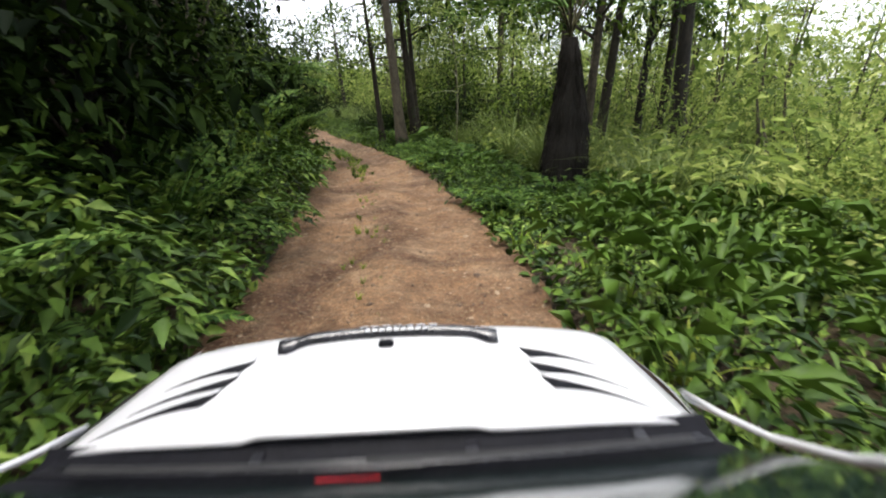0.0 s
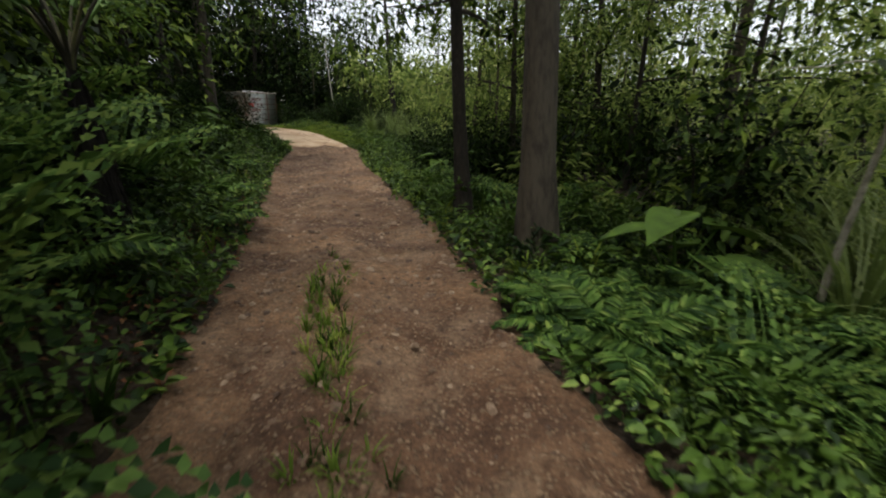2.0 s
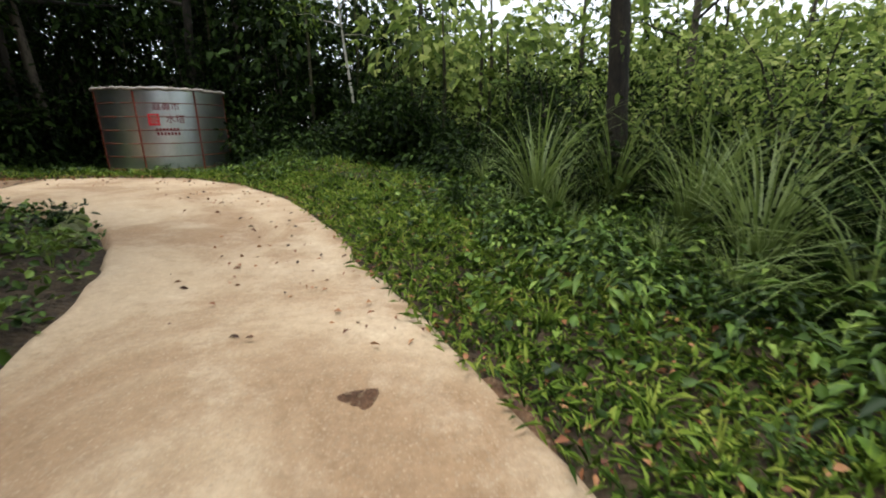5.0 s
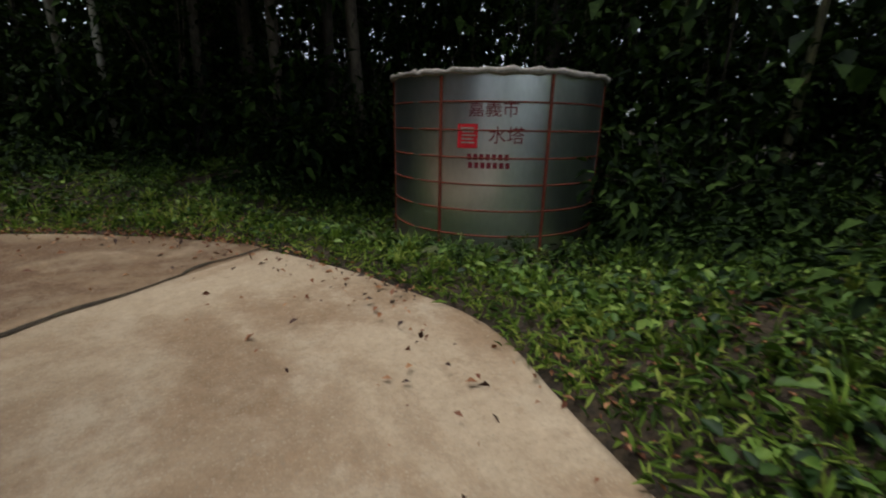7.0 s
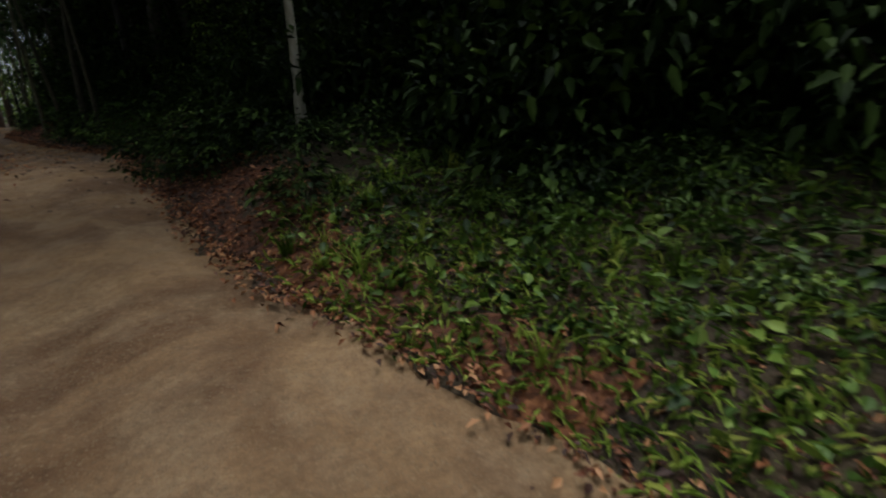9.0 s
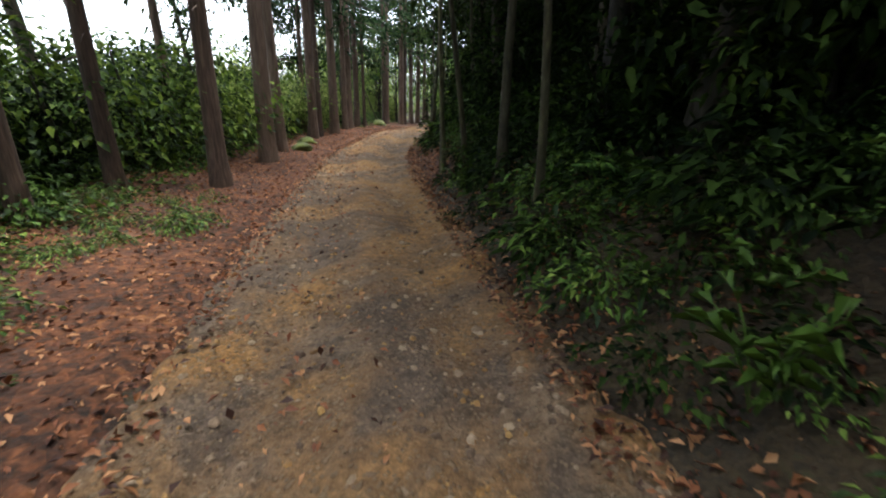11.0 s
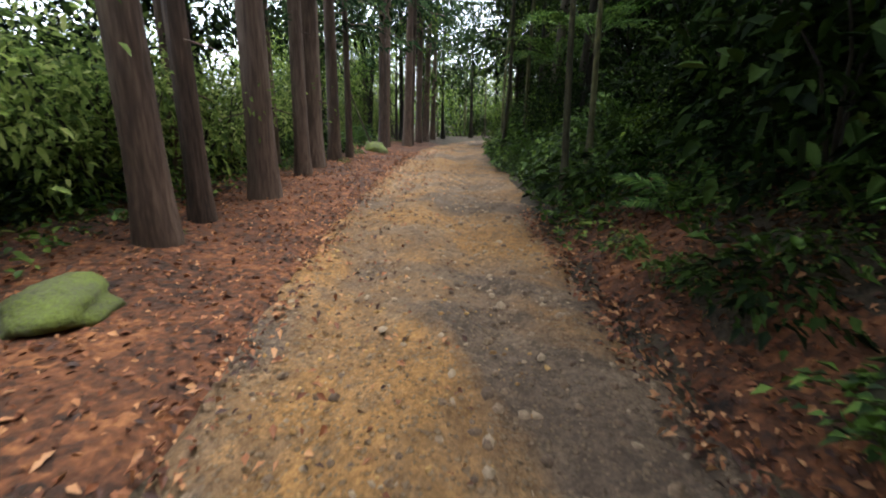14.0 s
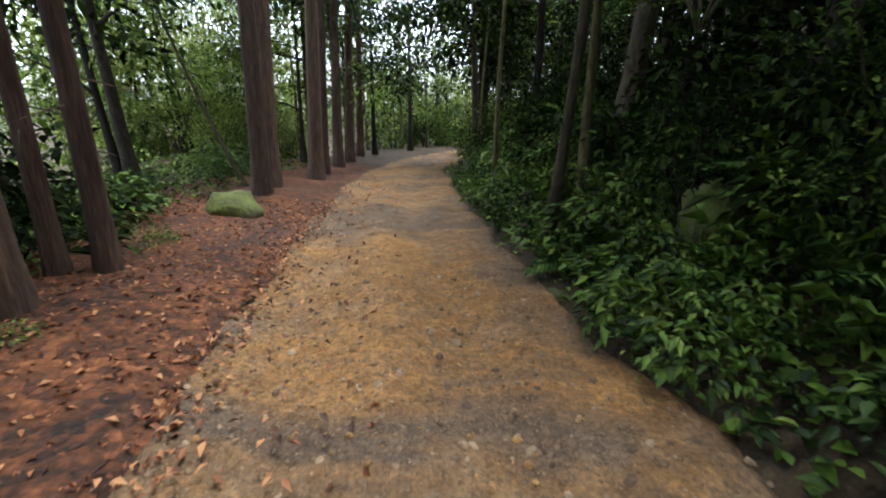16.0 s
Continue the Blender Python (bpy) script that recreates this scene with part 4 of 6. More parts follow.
LOW_GRASS = [plant("grass_tuft", grass_mesh("grass_tuft", M_WEED, s, 17, 0.42, 0.015, 0.7), "tuft of short green grass", "grass", "grass tufts") for s in (5, 6)]
SHRUBS = [tagged(shrub("shrub", M_LEAF, 1, 2.2, 1.2, 1000, 0.12), "leafy green shrub under the trees", "shrub", "shrubs"), tagged(shrub("shrub", M_LEAF_SHADED, 2, 2.8, 1.4, 1100, 0.14), "dense green shrub under the trees, leaves darkened as shade", "shrub", "shrubs"), tagged(shrub("shrub", M_LEAF, 3, 1.5, 1.0, 650, 0.14), "low green bush on the bank", "shrub", "shrubs")]
LIT_SHRUBS = [tagged(shrub("bush", M_LEAF_LIT, 4, 2.4, 1.3, 1200, 0.105), "yellow-green bush in open light, the light put into its leaf colour", "shrub", "bright bushes"), tagged(shrub("bush", M_LEAF_LIT, 5, 3.2, 1.6, 1400, 0.115), "tall green bush in open light, the light put into its leaf colour", "shrub", "bright bushes")]
TREES = [tagged(broad_tree("tree", M_LEAF, M_BARK2, s, h, r, cr, f, n, z), "broad-leaved forest tree with grey-brown bark", "tree", "forest trees") for s, h, r, cr, f, n, z in ((1, 11, 0.15, 3.4, 0.3, 2000, 0.22), (2, 13, 0.19, 3.8, 0.35, 2200, 0.23), (3, 9, 0.11, 2.8, 0.25, 1800, 0.19))]
SHADED_TREES = [tagged(broad_tree("tree", M_LEAF_SHADED, M_BARK2, s, h, r, cr, f, n, z), "forest tree with a dense crown, leaves darkened as shade", "tree", "dark forest trees") for s, h, r, cr, f, n, z in ((4, 12, 0.17, 4.2, 0.3, 2400, 0.27), (5, 10, 0.14, 3.8, 0.32, 2200, 0.26))]
LIT_TREES = [tagged(broad_tree("tree", M_LEAF_LIT, M_BARK2, s, h, r, cr, f, n, z), "green broad-leaved tree in open light, leaves brightened as if lit", "tree", "light trees") for s, h, r, cr, f, n, z in ((6, 9, 0.1, 3.2, 0.2, 2400, 0.17), (7, 11, 0.12, 3.6, 0.25, 2600, 0.18))]
THICKET = [tagged(shrub("thicket", M_LEAF_SHADED, 12, 3.6, 1.5, 1100, 0.17, 9), "tall dense thicket on the bank, leaves darkened as shade", "thicket", "dark thickets"), tagged(shrub("thicket", M_LEAF_SHADED, 13, 4.6, 1.8, 1300, 0.19, 10), "high thicket under the trees, leaves darkened as shade", "thicket", "dark thickets")]
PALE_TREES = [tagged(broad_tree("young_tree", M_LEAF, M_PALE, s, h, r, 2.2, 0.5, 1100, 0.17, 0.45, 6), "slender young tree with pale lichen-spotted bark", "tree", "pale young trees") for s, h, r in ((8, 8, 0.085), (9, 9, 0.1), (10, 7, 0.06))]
BANK_TREES = [tagged(broad_tree("young_tree", M_LEAF_SHADED, M_MOSSBARK, s, h, r, 2.4, 0.45, 1100, 0.18, 0.4, 6), "slender mossy-barked tree leaning over the bank", "tree", "slender trees on the bank") for s, h, r in ((14, 8, 0.055), (15, 9, 0.065), (16, 7, 0.045))]
SHADED_SHRUBS = [tagged(shrub("shaded_shrub", M_LEAF_SHADED, 17, 2.0, 1.2, 750, 0.19), "green shrub in deep shade, the shade put into its leaf colour", "shrub", "shaded shrubs"), tagged(shrub("shaded_shrub", M_LEAF_SHADED, 18, 1.3, 1.0, 650, 0.16), "low bush in deep shade, the shade put into its leaf colour", "shrub", "shaded shrubs")]
CEDARS = [tagged(cedar("cedar", s, h, r), "tall straight cedar with reddish-brown fissured bark", "cedar tree", "cedars beside the track") for s, h, r in ((1, 18, 0.21), (2, 17, 0.17), (3, 19, 0.24))]

# -- cedars along the upper track, by the drop --
for k, (x, y, kind, s) in enumerate(((-13.47, 16.95, 0, 0.9), (-12.0, 13.76, 2, 1.0), (-13.59, 20.42, 1, 0.8), (-12.37, 18.31, 1, 0.9), (-9.68, 14.66, 0, 0.7), (-10.84, 11.75, 1, 1.0), (-9.06, 7.34, 0, 1.0), (-8.7, 6.34, 1, 0.9), (-8.53, 4.78, 2, 0.95), (-6.74, 4.67, 1, 0.8), (-7.83, 2.45, 0, 0.8), (-7.28, 1.16, 2, 1.1), (-6.5, 1.63, 1, 0.6), (-6.45, -1.2, 0, 0.95), (-6.35, -2.39, 1, 0.7), (-5.95, -2.15, 1, 0.6), (-5.21, -7.71, 2, 0.85), (-4.83, -9.05, 0, 1.1), (-5.03, -11.34, 2, 1.0), (-4.68, -13.08, 1, 1.1), (-4.28, -15.42, 0, 1.0), (-3.75, -18.58, 2, 1.0), (-3.22, -21.64, 0, 1.0))):
    ob = put(CEDARS[kind], x, y, s, 40 * k)
    ob.matrix_basis = Matrix.Translation(ob.location) @ Matrix.Rotation(radians(-2.2), 4, "Y") @ Matrix.Translation(-ob.location) @ ob.matrix_basis
# -- slender trees on the bank of the upper track --
for k, (x, y, kind, s) in enumerate(((-19.46, 17.42, 1, 1.2), (-18.48, 15.8, 0, 1.1), (-17.55, 14.47, 2, 1.3), (-20.22, 19.2, 2, 1.1), (-15.13, 8.69, 1, 1.1), (-16.59, 7.94, 0, 1.3), (-13.54, 3.67, 1, 1.0), (-13.9, 3.09, 2, 1.2), (-11.37, -3.86, 1, 1.1), (-12.0, -5.01, 0, 1.3), (-10.69, -8.34, 0, 1.2), (-10.13, -13.51, 2, 1.2), (-29.47, 39.5, 1, 1.1), (-28.78, 40.24, 0, 1.1), (-24.6, 26.8, 2, 1.2), (-33.0, 29.5, 2, 1.4), (-14.84, 46.1, 2, 0.95), (-30.7, 42.6, 0, 0.9), (0.49, 15.77, 2, 0.55))):
    put((BANK_TREES if k < 12 else PALE_TREES)[kind], x, y, s, 70 * k, lean=3)
leaner = put(BANK_TREES[1], -4.3, -8.6, 0.9, 20)
leaner.matrix_basis = Matrix.Translation(leaner.location) @ Matrix.Rotation(radians(24), 4, "Y") @ Matrix.Translation(-leaner.location) @ leaner.matrix_basis
# -- trees that line the lower track --
for k, (x, y, kind, s) in enumerate(((-1.63, 17.49, 1, 1.1), (-2.73, 19.86, 1, 0.72), (-1.25, 20.5, 1, 0.95), (-1.1, 20.75, 1, 0.8), (1.0, 26.7, 0, 0.9), (-8.27, 38.5, 1, 0.85), (-12.16, 26.84, 0, 1.1), (-13.2, 26.2, 1, 0.9), (0.3, 30.0, 2, 1.0), (3.0, 23.0, 1, 0.9))):
    ob = put(TREES[kind], x, y, s, 55 * k, lean=2)
    if k < 6:
        ob.matrix_basis = Matrix.Translation(ob.location) @ Matrix.Rotation(radians(-5), 4, "Y") @ Matrix.Translation(-ob.location) @ ob.matrix_basis

# -- tree ferns --
def tree_fern(x, y, tall, stout, reach, fronds, mat, seed, label, sink=0.0):
    rng = np.random.default_rng(seed)
    base = new("tree_fern")
    u = np.linspace(0, 1, 20)
    girth = lambda f: stout * np.interp(f, [0, 0.12, 0.3, 0.55, 0.8, 1], [1.05, 1.0, 0.98, 0.78, 0.48, 0.3])
    P = np.stack([0.03 * tall * np.sin(u * 3), 0 * u, -0.2 + (tall + 0.2) * u], 1)
    V, F = tube(P, girth(u) * (1 + 0.05 * np.sin(u * 23)), 26, 0.09, seed)
    part("trunk", mesh_from("trunk", V, F, M_BLACK, True), None, base, "black fibrous tapering trunk")
    n = int(420 * tall)
    f, a = rng.uniform(0.02, 0.98, n), rng.random(n) * 6.283
    r = girth(f) * 0.98
    b = np.stack([np.cos(a) * r + 0.03 * tall * np.sin(f * 3), np.sin(a) * r, tall * f], 1)
    V, F = leaves(rng, b, np.stack([np.cos(a) * 0.3, np.sin(a) * 0.3, -np.ones(n)], 1), rng.uniform(0.12, 0.38, n) * (0.5 + stout), 0.022)
    tagged(part("root_fibre", mesh_from("root_fibre", V, F, M_BLACK), None, base), kind="stuff")
    big = frond_mesh("frond", mat, reach, 30, 0.24, 0.62, comb=True, seed=seed)
    top = np.array([0.03 * tall * math.sin(3), 0, tall])
    for k in range(fronds):
        away = 360 * k / fronds + rng.uniform(-12, 12)
        lift, rise = rng.uniform(0.35, 0.75), rng.uniform(0.2, 0.32) * reach
        v = np.linspace(0, 1, 6)
        line_ = np.stack([rise * 0.45 * v**1.5, 0 * v, rise * v], 1)
        stalk = part("stalk", mesh_from("stalk", *tube(line_, 0.016 * (1.3 - 0.6 * v), 5), M_MOSSBARK, True), None, base)
        stalk.matrix_local = Matrix.Translation(top - [0, 0, 0.04]) @ pose(0, 0, 0, 0, 0, away)
        blade = part("frond", big, None, base)
        ca, sa = math.cos(radians(away)), math.sin(radians(away))
        blade.matrix_local = pose(top[0] + ca * rise * 0.43, top[1] + sa * rise * 0.43, top[2] - 0.05 + rise, rng.uniform(-10, 10), -rng.uniform(-6, 22), away)
    base.location = (x, y, gz(x, y) - sink)
    tagged(base, label, "tree fern", "tree ferns")


tree_fern(2.3, 8.4, 2.95, 0.43, 2.7, 14, M_FERN, 4, "tree fern with a stout black trunk and feathery fronds")
tree_fern(-4.7, 12.5, 1.25, 0.14, 1.9, 11, M_FERN, 5, "young tree fern with long arching fronds on the bank")
tree_fern(-5.7, 15.6, 1.5, 0.14, 2.0, 10, M_FERN, 6, "young tree fern with drooping fronds on the bank")
tree_fern(-3.7, 4.6, 2.3, 0.15, 2.1, 10, M_FERN, 7, "slim tree fern hanging over the bank")
tree_fern(-13.0, -4.3, 1.5, 0.13, 2.0, 11, M_FERN, 8, "slim tree fern with wide fronds on the bank")
tree_fern(-13.9, -0.6, 1.8, 0.14, 2.0, 10, M_FERN, 9, "slim tree fern in the shade of the bank")

# -- undergrowth that nobody could count: one joined mesh --
def undergrowth(name, protos, mat, label, jobs, seed):
    rng = np.random.default_rng(seed)
    Vs, Fs, at0 = [], [], 0
    shapes = []
    for p in protos:
        V = np.zeros(len(p.data.vertices) * 3, np.float32)
        p.data.vertices.foreach_get("co", V)
        F = np.zeros(len(p.data.loops), np.int32)
        p.data.loops.foreach_get("vertex_index", F)
        shapes.append((V.reshape(-1, 3), F.reshape(-1, 3)))
    for n, t0, t1, side, e0, e1, s0, s1 in jobs:
        xy = spread(n, t0, t1, side, e0, e1, rng)
        z = ground_height(xy[:, 0], xy[:, 1])
        off, _, near = lateral(xy)
        z = np.where(off < 0.0, CL[near, 2] + 0.04, z)
        for (x, y), zz in zip(xy, z):
            V, F = shapes[rng.integers(len(shapes))]
            a, k = rng.random() * 6.283, rng.uniform(s0, s1)
            c, q = math.cos(a) * k, math.sin(a) * k
            Vs.append(np.stack([V[:, 0] * c - V[:, 1] * q + x, V[:, 0] * q + V[:, 1] * c + y, V[:, 2] * k + zz - 0.02], 1))
            Fs.append(F + at0)
            at0 += len(V)
    tagged(new(name, mesh_from(name, np.concatenate(Vs), np.concatenate(Fs), mat)), label, "undergrowth", kind="stuff")


def spread(count, t0, t1, side, e0, e1, rng, power=1.0):
    t = rng.uniform(t0, t1, count)
    k = np.abs(CT[:, None] - t[None]).argmin(0)
    e = e0 + (e1 - e0) * rng.random(count) ** power
    s = np.where(side > 0, W_R[k] + e, -(W_L[k] + e))
    xy = CL[k, :2] + NRM[k] * s[:, None] + rng.normal(0, 0.05, (count, 2)) + TAN[k] * (rng.uniform(-0.2, 0.2, count) * (1 + np.abs(e) / 2))[:, None]
    off = lateral(xy)[0]
    ok = (off > min(e0, 0.0) - 0.3) & (np.hypot(xy[:, 0] - TANK[0], xy[:, 1] - TANK[1]) > TANK_R + 0.1)
    return xy[ok]


undergrowth("undergrowth", WEEDS, M_WEED, "dense low broad-leaved weeds along the verges and banks", [(160, -0.8, 5.2, -1, 0.0, 4.0, 0.7, 1.3), (120, -0.8, 5.4, 1, 0.0, 5.0, 0.6, 1.2), (60, 5.2, 6.2, 1, 1.6, 5.0, 0.5, 1.0), (120, 7.4, 9.8, 1, 0.6, 4.0, 0.35, 0.7), (260, 6.6, 9.8, 1, 3.0, 8.0, 0.5, 0.9), (70, 5.4, 9.8, -1, 0.2, 3.0, 0.6, 1.2), (240, 10.4, 15.2, 1, 1.6, 4.5, 0.6, 1.3), (330, 15.2, 18.5, 1, 0.1, 3.4, 0.5, 1.2), (150, 10.8, 19.0, -1, 3.0, 6.5, 0.7, 1.4)], 41)
undergrowth("short_grass", LOW_GRASS, M_TURF, "short green grass along the edges of the track", [(110, -0.8, 5.2, 1, -0.05, 1.6, 0.7, 1.3), (70, -0.8, 5.2, -1, -0.05, 0.8, 0.6, 1.1), (60, 5.2, 6.8, 1, 0.5, 4.0, 0.3, 0.7), (520, 6.9, 9.8, 1, 0.2, 6.0, 0.4, 0.9), (90, 5.0, 6.9, 1, 0.0, 2.0, 0.3, 0.6), (150, 1.7, 2.7, -1, -1.33, -1.0, 0.25, 0.5), (50, 0.3, 1.7, -1, -1.55, -1.1, 0.15, 0.3)], 42)

undergrowth("herbs", HERBS, M_WEED, "dense knee-high leafy plants along the verges and banks", [(110, -0.8, 2.2, -1, 0.15, 3.6, 0.75, 1.4), (60, 2.2, 5.1, -1, 0.15, 3.0, 0.5, 0.9), (70, -0.8, 0.8, 1, 0.25, 4.5, 0.75, 1.35), (40, 0.8, 2.4, 1, 0.25, 4.5, 0.6, 1.0), (60, 2.4, 4.9, 1, 0.25, 2.6, 0.6, 1.1), (51, 5.0, 6.3, 1, 1.6, 4.5, 0.6, 1.1), (39, 7.0, 9.6, 1, 1.2, 3.5, 0.35, 0.7), (51, 10.4, 15.4, 1, 0.4, 3.0, 0.5, 0.9), (30, 10.4, 13.2, 1, 0.25, 2.4, 0.4, 0.8), (60, 10.6, 12.8, -1, 0.8, 3.6, 0.3, 0.6), (24, 12.8, 17.5, -1, 1.4, 3.6, 0.25, 0.5), (127, 15.2, 19.5, 1, 0.2, 3.6, 0.6, 1.2), (93, 10.8, 19.0, -1, 3.0, 7.0, 0.8, 1.5)], 48)
undergrowth("shade_plants", SHADED_HERBS, M_LEAF_SHADED, "leafy plants on the banks, the shade put into their dark colour", [(50, -0.8, 2.2, -1, 1.2, 4.0, 0.9, 1.5), (70, 2.2, 5.0, -1, 1.4, 4.2, 0.9, 1.5), (51, 5.0, 7.2, 1, 3.0, 7.0, 0.9, 1.6), (102, 7.2, 10.4, 1, 2.4, 6.5, 0.7, 1.4), (170, 10.2, 15.4, 1, 0.7, 4.5, 0.6, 1.3), (70, 10.3, 13.2, 1, 0.2, 2.4, 0.5, 0.9), (30, 9.8, 10.9, 1, 0.8, 3.0, 0.5, 0.9), (42, 15.2, 19.5, 1, 1.5, 4.5, 0.8, 1.4)], 55)
undergrowth("bright_plants", LIT_HERBS, M_LEAF_LIT, "green leafy plants on the open slope, leaves brightened as if lit", [(127, -1.3, 3.2, 1, 2.6, 13.0, 0.9, 1.9)], 56)
# -- lower track, bank side --
scatter(BIG_FERNS, 14, -0.3, 3.0, -1, 0.6, 3.0, 0.8, 1.3)
scatter(BIG_FERNS, 9, 1.5, 2.9, -1, 0.9, 1.8, 1.2, 1.6)
scatter(FERNS, 26, -0.6, 5.2, -1, 0.2, 3.0, 0.7, 1.2)
scatter(WEEDS, 70, -0.8, 4.0, -1, 0.0, 2.0, 0.8, 1.6)
scatter(SHRUBS, 12, -0.8, 2.3, -1, 1.2, 3.4, 0.6, 1.0)
scatter(SHADED_SHRUBS, 16, -0.8, 2.3, -1, 1.2, 3.4, 0.7, 1.2)
scatter(BIG_FERNS, 7, 0.9, 2.2, -1, 0.5, 1.5, 0.9, 1.3)
scatter(SHADED_SHRUBS, 16, 2.2, 5.2, -1, 2.8, 4.6, 0.7, 1.1, clear=SIGHT)
scatter(THICKET, 12, 0.5, 2.2, -1, 1.8, 3.4, 0.65, 0.95)
scatter(THICKET, 7, 2.2, 4.4, -1, 3.0, 4.2, 0.5, 0.7, clear=SIGHT)
scatter(LIT_SHRUBS, 10, 2.4, 4.0, -1, 5.4, 6.8, 0.7, 1.0, clear=SIGHT)
scatter(LIT_SHRUBS, 26, -1.3, 2.4, -1, 3.8, 5.2, 0.8, 1.15)
scatter(TREES, 2, 2.3, 4.0, -1, 4.0, 8.0, 0.8, 1.1, clear=SIGHT)
scatter(SHADED_TREES, 4, -0.6, 2.5, -1, 2.5, 3.5, 0.7, 0.9)
# -- lower track, open side --
scatter(LIT_SHRUBS, 26, -1.2, 1.6, 1, 4.0, 9.0, 0.45, 0.8)
scatter(GINGER, 36, -0.4, 0.9, 1, 0.7, 3.2, 0.6, 0.95)
scatter(WEEDS, 44, -0.8, 5.2, 1, 0.0, 2.5, 0.8, 1.5)
scatter(FERNS, 60, 1.1, 2.5, 1, 0.3, 2.8, 0.8, 1.2)
scatter(FERNS, 24, 2.2, 3.6, 1, 0.4, 3.0, 0.8, 1.2)
scatter(SHADED_SHRUBS, 16, 3.15, 4.4, 1, 1.9, 4.0, 0.7, 1.1)
scatter(BIG_FERNS, 8, 2.0, 3.2, 1, 0.8, 3.0, 0.6, 1.0)
for x, y, s, r in ((-0.3, 16.6, 1.1, 20), (-3.9, 25.4, 0.9, 200), (-3.3, 26.2, 1.1, 90), (-9.9, 22.7, 1.0, 10), (-10.6, 24.0, 0.9, 130), (-2.6, 23.5, 1.0, 300)):
    put(EARS, x, y, s, r)
scatter(GRASSES, 40, 0.9, 2.6, 1, 2.2, 5.0, 0.9, 1.3)
scatter(GRASSES, 30, 0.4, 2.6, 1, 6.0, 16.0, 0.8, 1.3)
scatter(GRASSES, 46, 4.3, 6.3, 1, 2.6, 6.5, 0.8, 1.3)
scatter(LIT_SHRUBS, 34, -0.9, 3.0, 1, 5.2, 13.0, 0.6, 1.1)
scatter(LIT_SHRUBS, 16, -1.4, 0.6, 1, 6.0, 20.0, 0.8, 1.2)
scatter(SHRUBS, 26, 1.8, 4.4, 1, 3.0, 9.0, 0.8, 1.3)
scatter(LIT_TREES, 14, 2.8, 5.2, 1, 3.0, 9.0, 0.6, 0.9)
scatter(LIT_TREES, 22, 0.8, 4.8, 1, 9.0, 26.0, 0.6, 1.0)
scatter(TREES, 7, 1.6, 2.6, 1, 4.0, 12.0, 0.8, 1.1)
scatter(LIT_SHRUBS, 20, 4.4, 6.2, 1, 5.0, 14.0, 0.8, 1.3)
# -- outside the bend --
scatter(WEEDS, 34, 6.9, 9.6, 1, 0.8, 5.0, 0.4, 0.8, clear=NO_TANK)
scatter(SHADED_SHRUBS, 50, 7.5, 9.9, 1, 3.4, 7.0, 0.8, 1.4, clear=NO_TANK)
scatter(THICKET, 20, 5.9, 7.3, 1, 4.8, 9.0, 0.5, 0.75, clear=((TANK[0], TANK[1], 3.4), (-19.4, 42.3, 3.2)))
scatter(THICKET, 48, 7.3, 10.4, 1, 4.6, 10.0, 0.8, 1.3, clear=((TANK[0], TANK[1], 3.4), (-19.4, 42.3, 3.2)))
scatter(SHADED_SHRUBS, 34, 5.5, 7.4, 1, 4.5, 10.0, 0.6, 1.0, clear=((TANK[0], TANK[1], 4.0),))
scatter(SHADED_TREES, 5, 7.2, 8.4, 1, 4.0, 6.0, 1.0, 1.2, clear=((TANK[0], TANK[1], 3.4), (-19.4, 42.3, 2.5)))
scatter(TREES, 2, 6.4, 7.5, 1, 9.0, 16.0, 1.0, 1.2)
scatter(SHADED_SHRUBS, 14, 5.2, 6.6, 1, 2.8, 5.0, 0.5, 0.75)
scatter(SHADED_SHRUBS, 12, 6.6, 7.15, 1, 3.4, 6.0, 0.8, 1.1, clear=NO_TANK)
scatter(GRASSES, 14, 5.2, 6.4, 1, 2.2, 4.2, 0.5, 0.8)
scatter(SHADED_TREES, 28, 7.6, 9.8, 1, 7.5, 18.0, 0.9, 1.3, clear=((TANK[0], TANK[1], 3.4), (-19.4, 42.3, 2.5)))
scatter(TREES, 2, 5.5, 6.8, 1, 9.0, 20.0, 0.9, 1.2)
scatter(LIT_TREES, 10, 5.2, 6.3, 1, 10.0, 24.0, 0.8, 1.1)
scatter(CEDARS, 10, 7.8, 9.4, 1, 6.0, 20.0, 0.8, 1.0, clear=((TANK[0], TANK[1], 3.2),))
# -- inside the bend --
scatter(SHRUBS, 14, 5.4, 10.5, -1, 1.6, 5.0, 0.6, 1.0)
scatter(TREES, 6, 8.6, 10.8, -1, 1.2, 4.0, 0.9, 1.2)
# two unseen trees behind the start, added to shade the car
scatter(TREES, 2, -1.4, -0.8, -1, 1.6, 2.6, 0.9, 1.0)
# added so that overhead crowns keep skylight off the road past the bend
scatter(SHADED_TREES, 7, 8.0, 10.6, -1, 1.6, 5.0, 0.9, 1.2)
# -- upper track, bank side --
scatter(SHADED_TREES, 8, 11.0, 15.2, 1, 1.9, 3.2, 0.9, 1.1)
scatter(WEEDS, 70, 11.0, 17.0, 1, 0.3, 2.2, 0.7, 1.4)
scatter(FERNS, 34, 11.0, 18.0, 1, 0.8, 4.0, 0.7, 1.2)
scatter(BIG_FERNS, 12, 14.2, 18.0, 1, 1.4, 4.0, 0.9, 1.3)
scatter(SHADED_SHRUBS, 56, 10.4, 15.3, 1, 1.6, 5.0, 0.6, 1.1)
scatter(SHRUBS, 8, 10.6, 12.2, 1, 1.8, 4.0, 0.6, 0.9)
scatter(SHADED_SHRUBS, 12, 9.1, 9.9, 1, 2.8, 5.0, 0.7, 1.1)
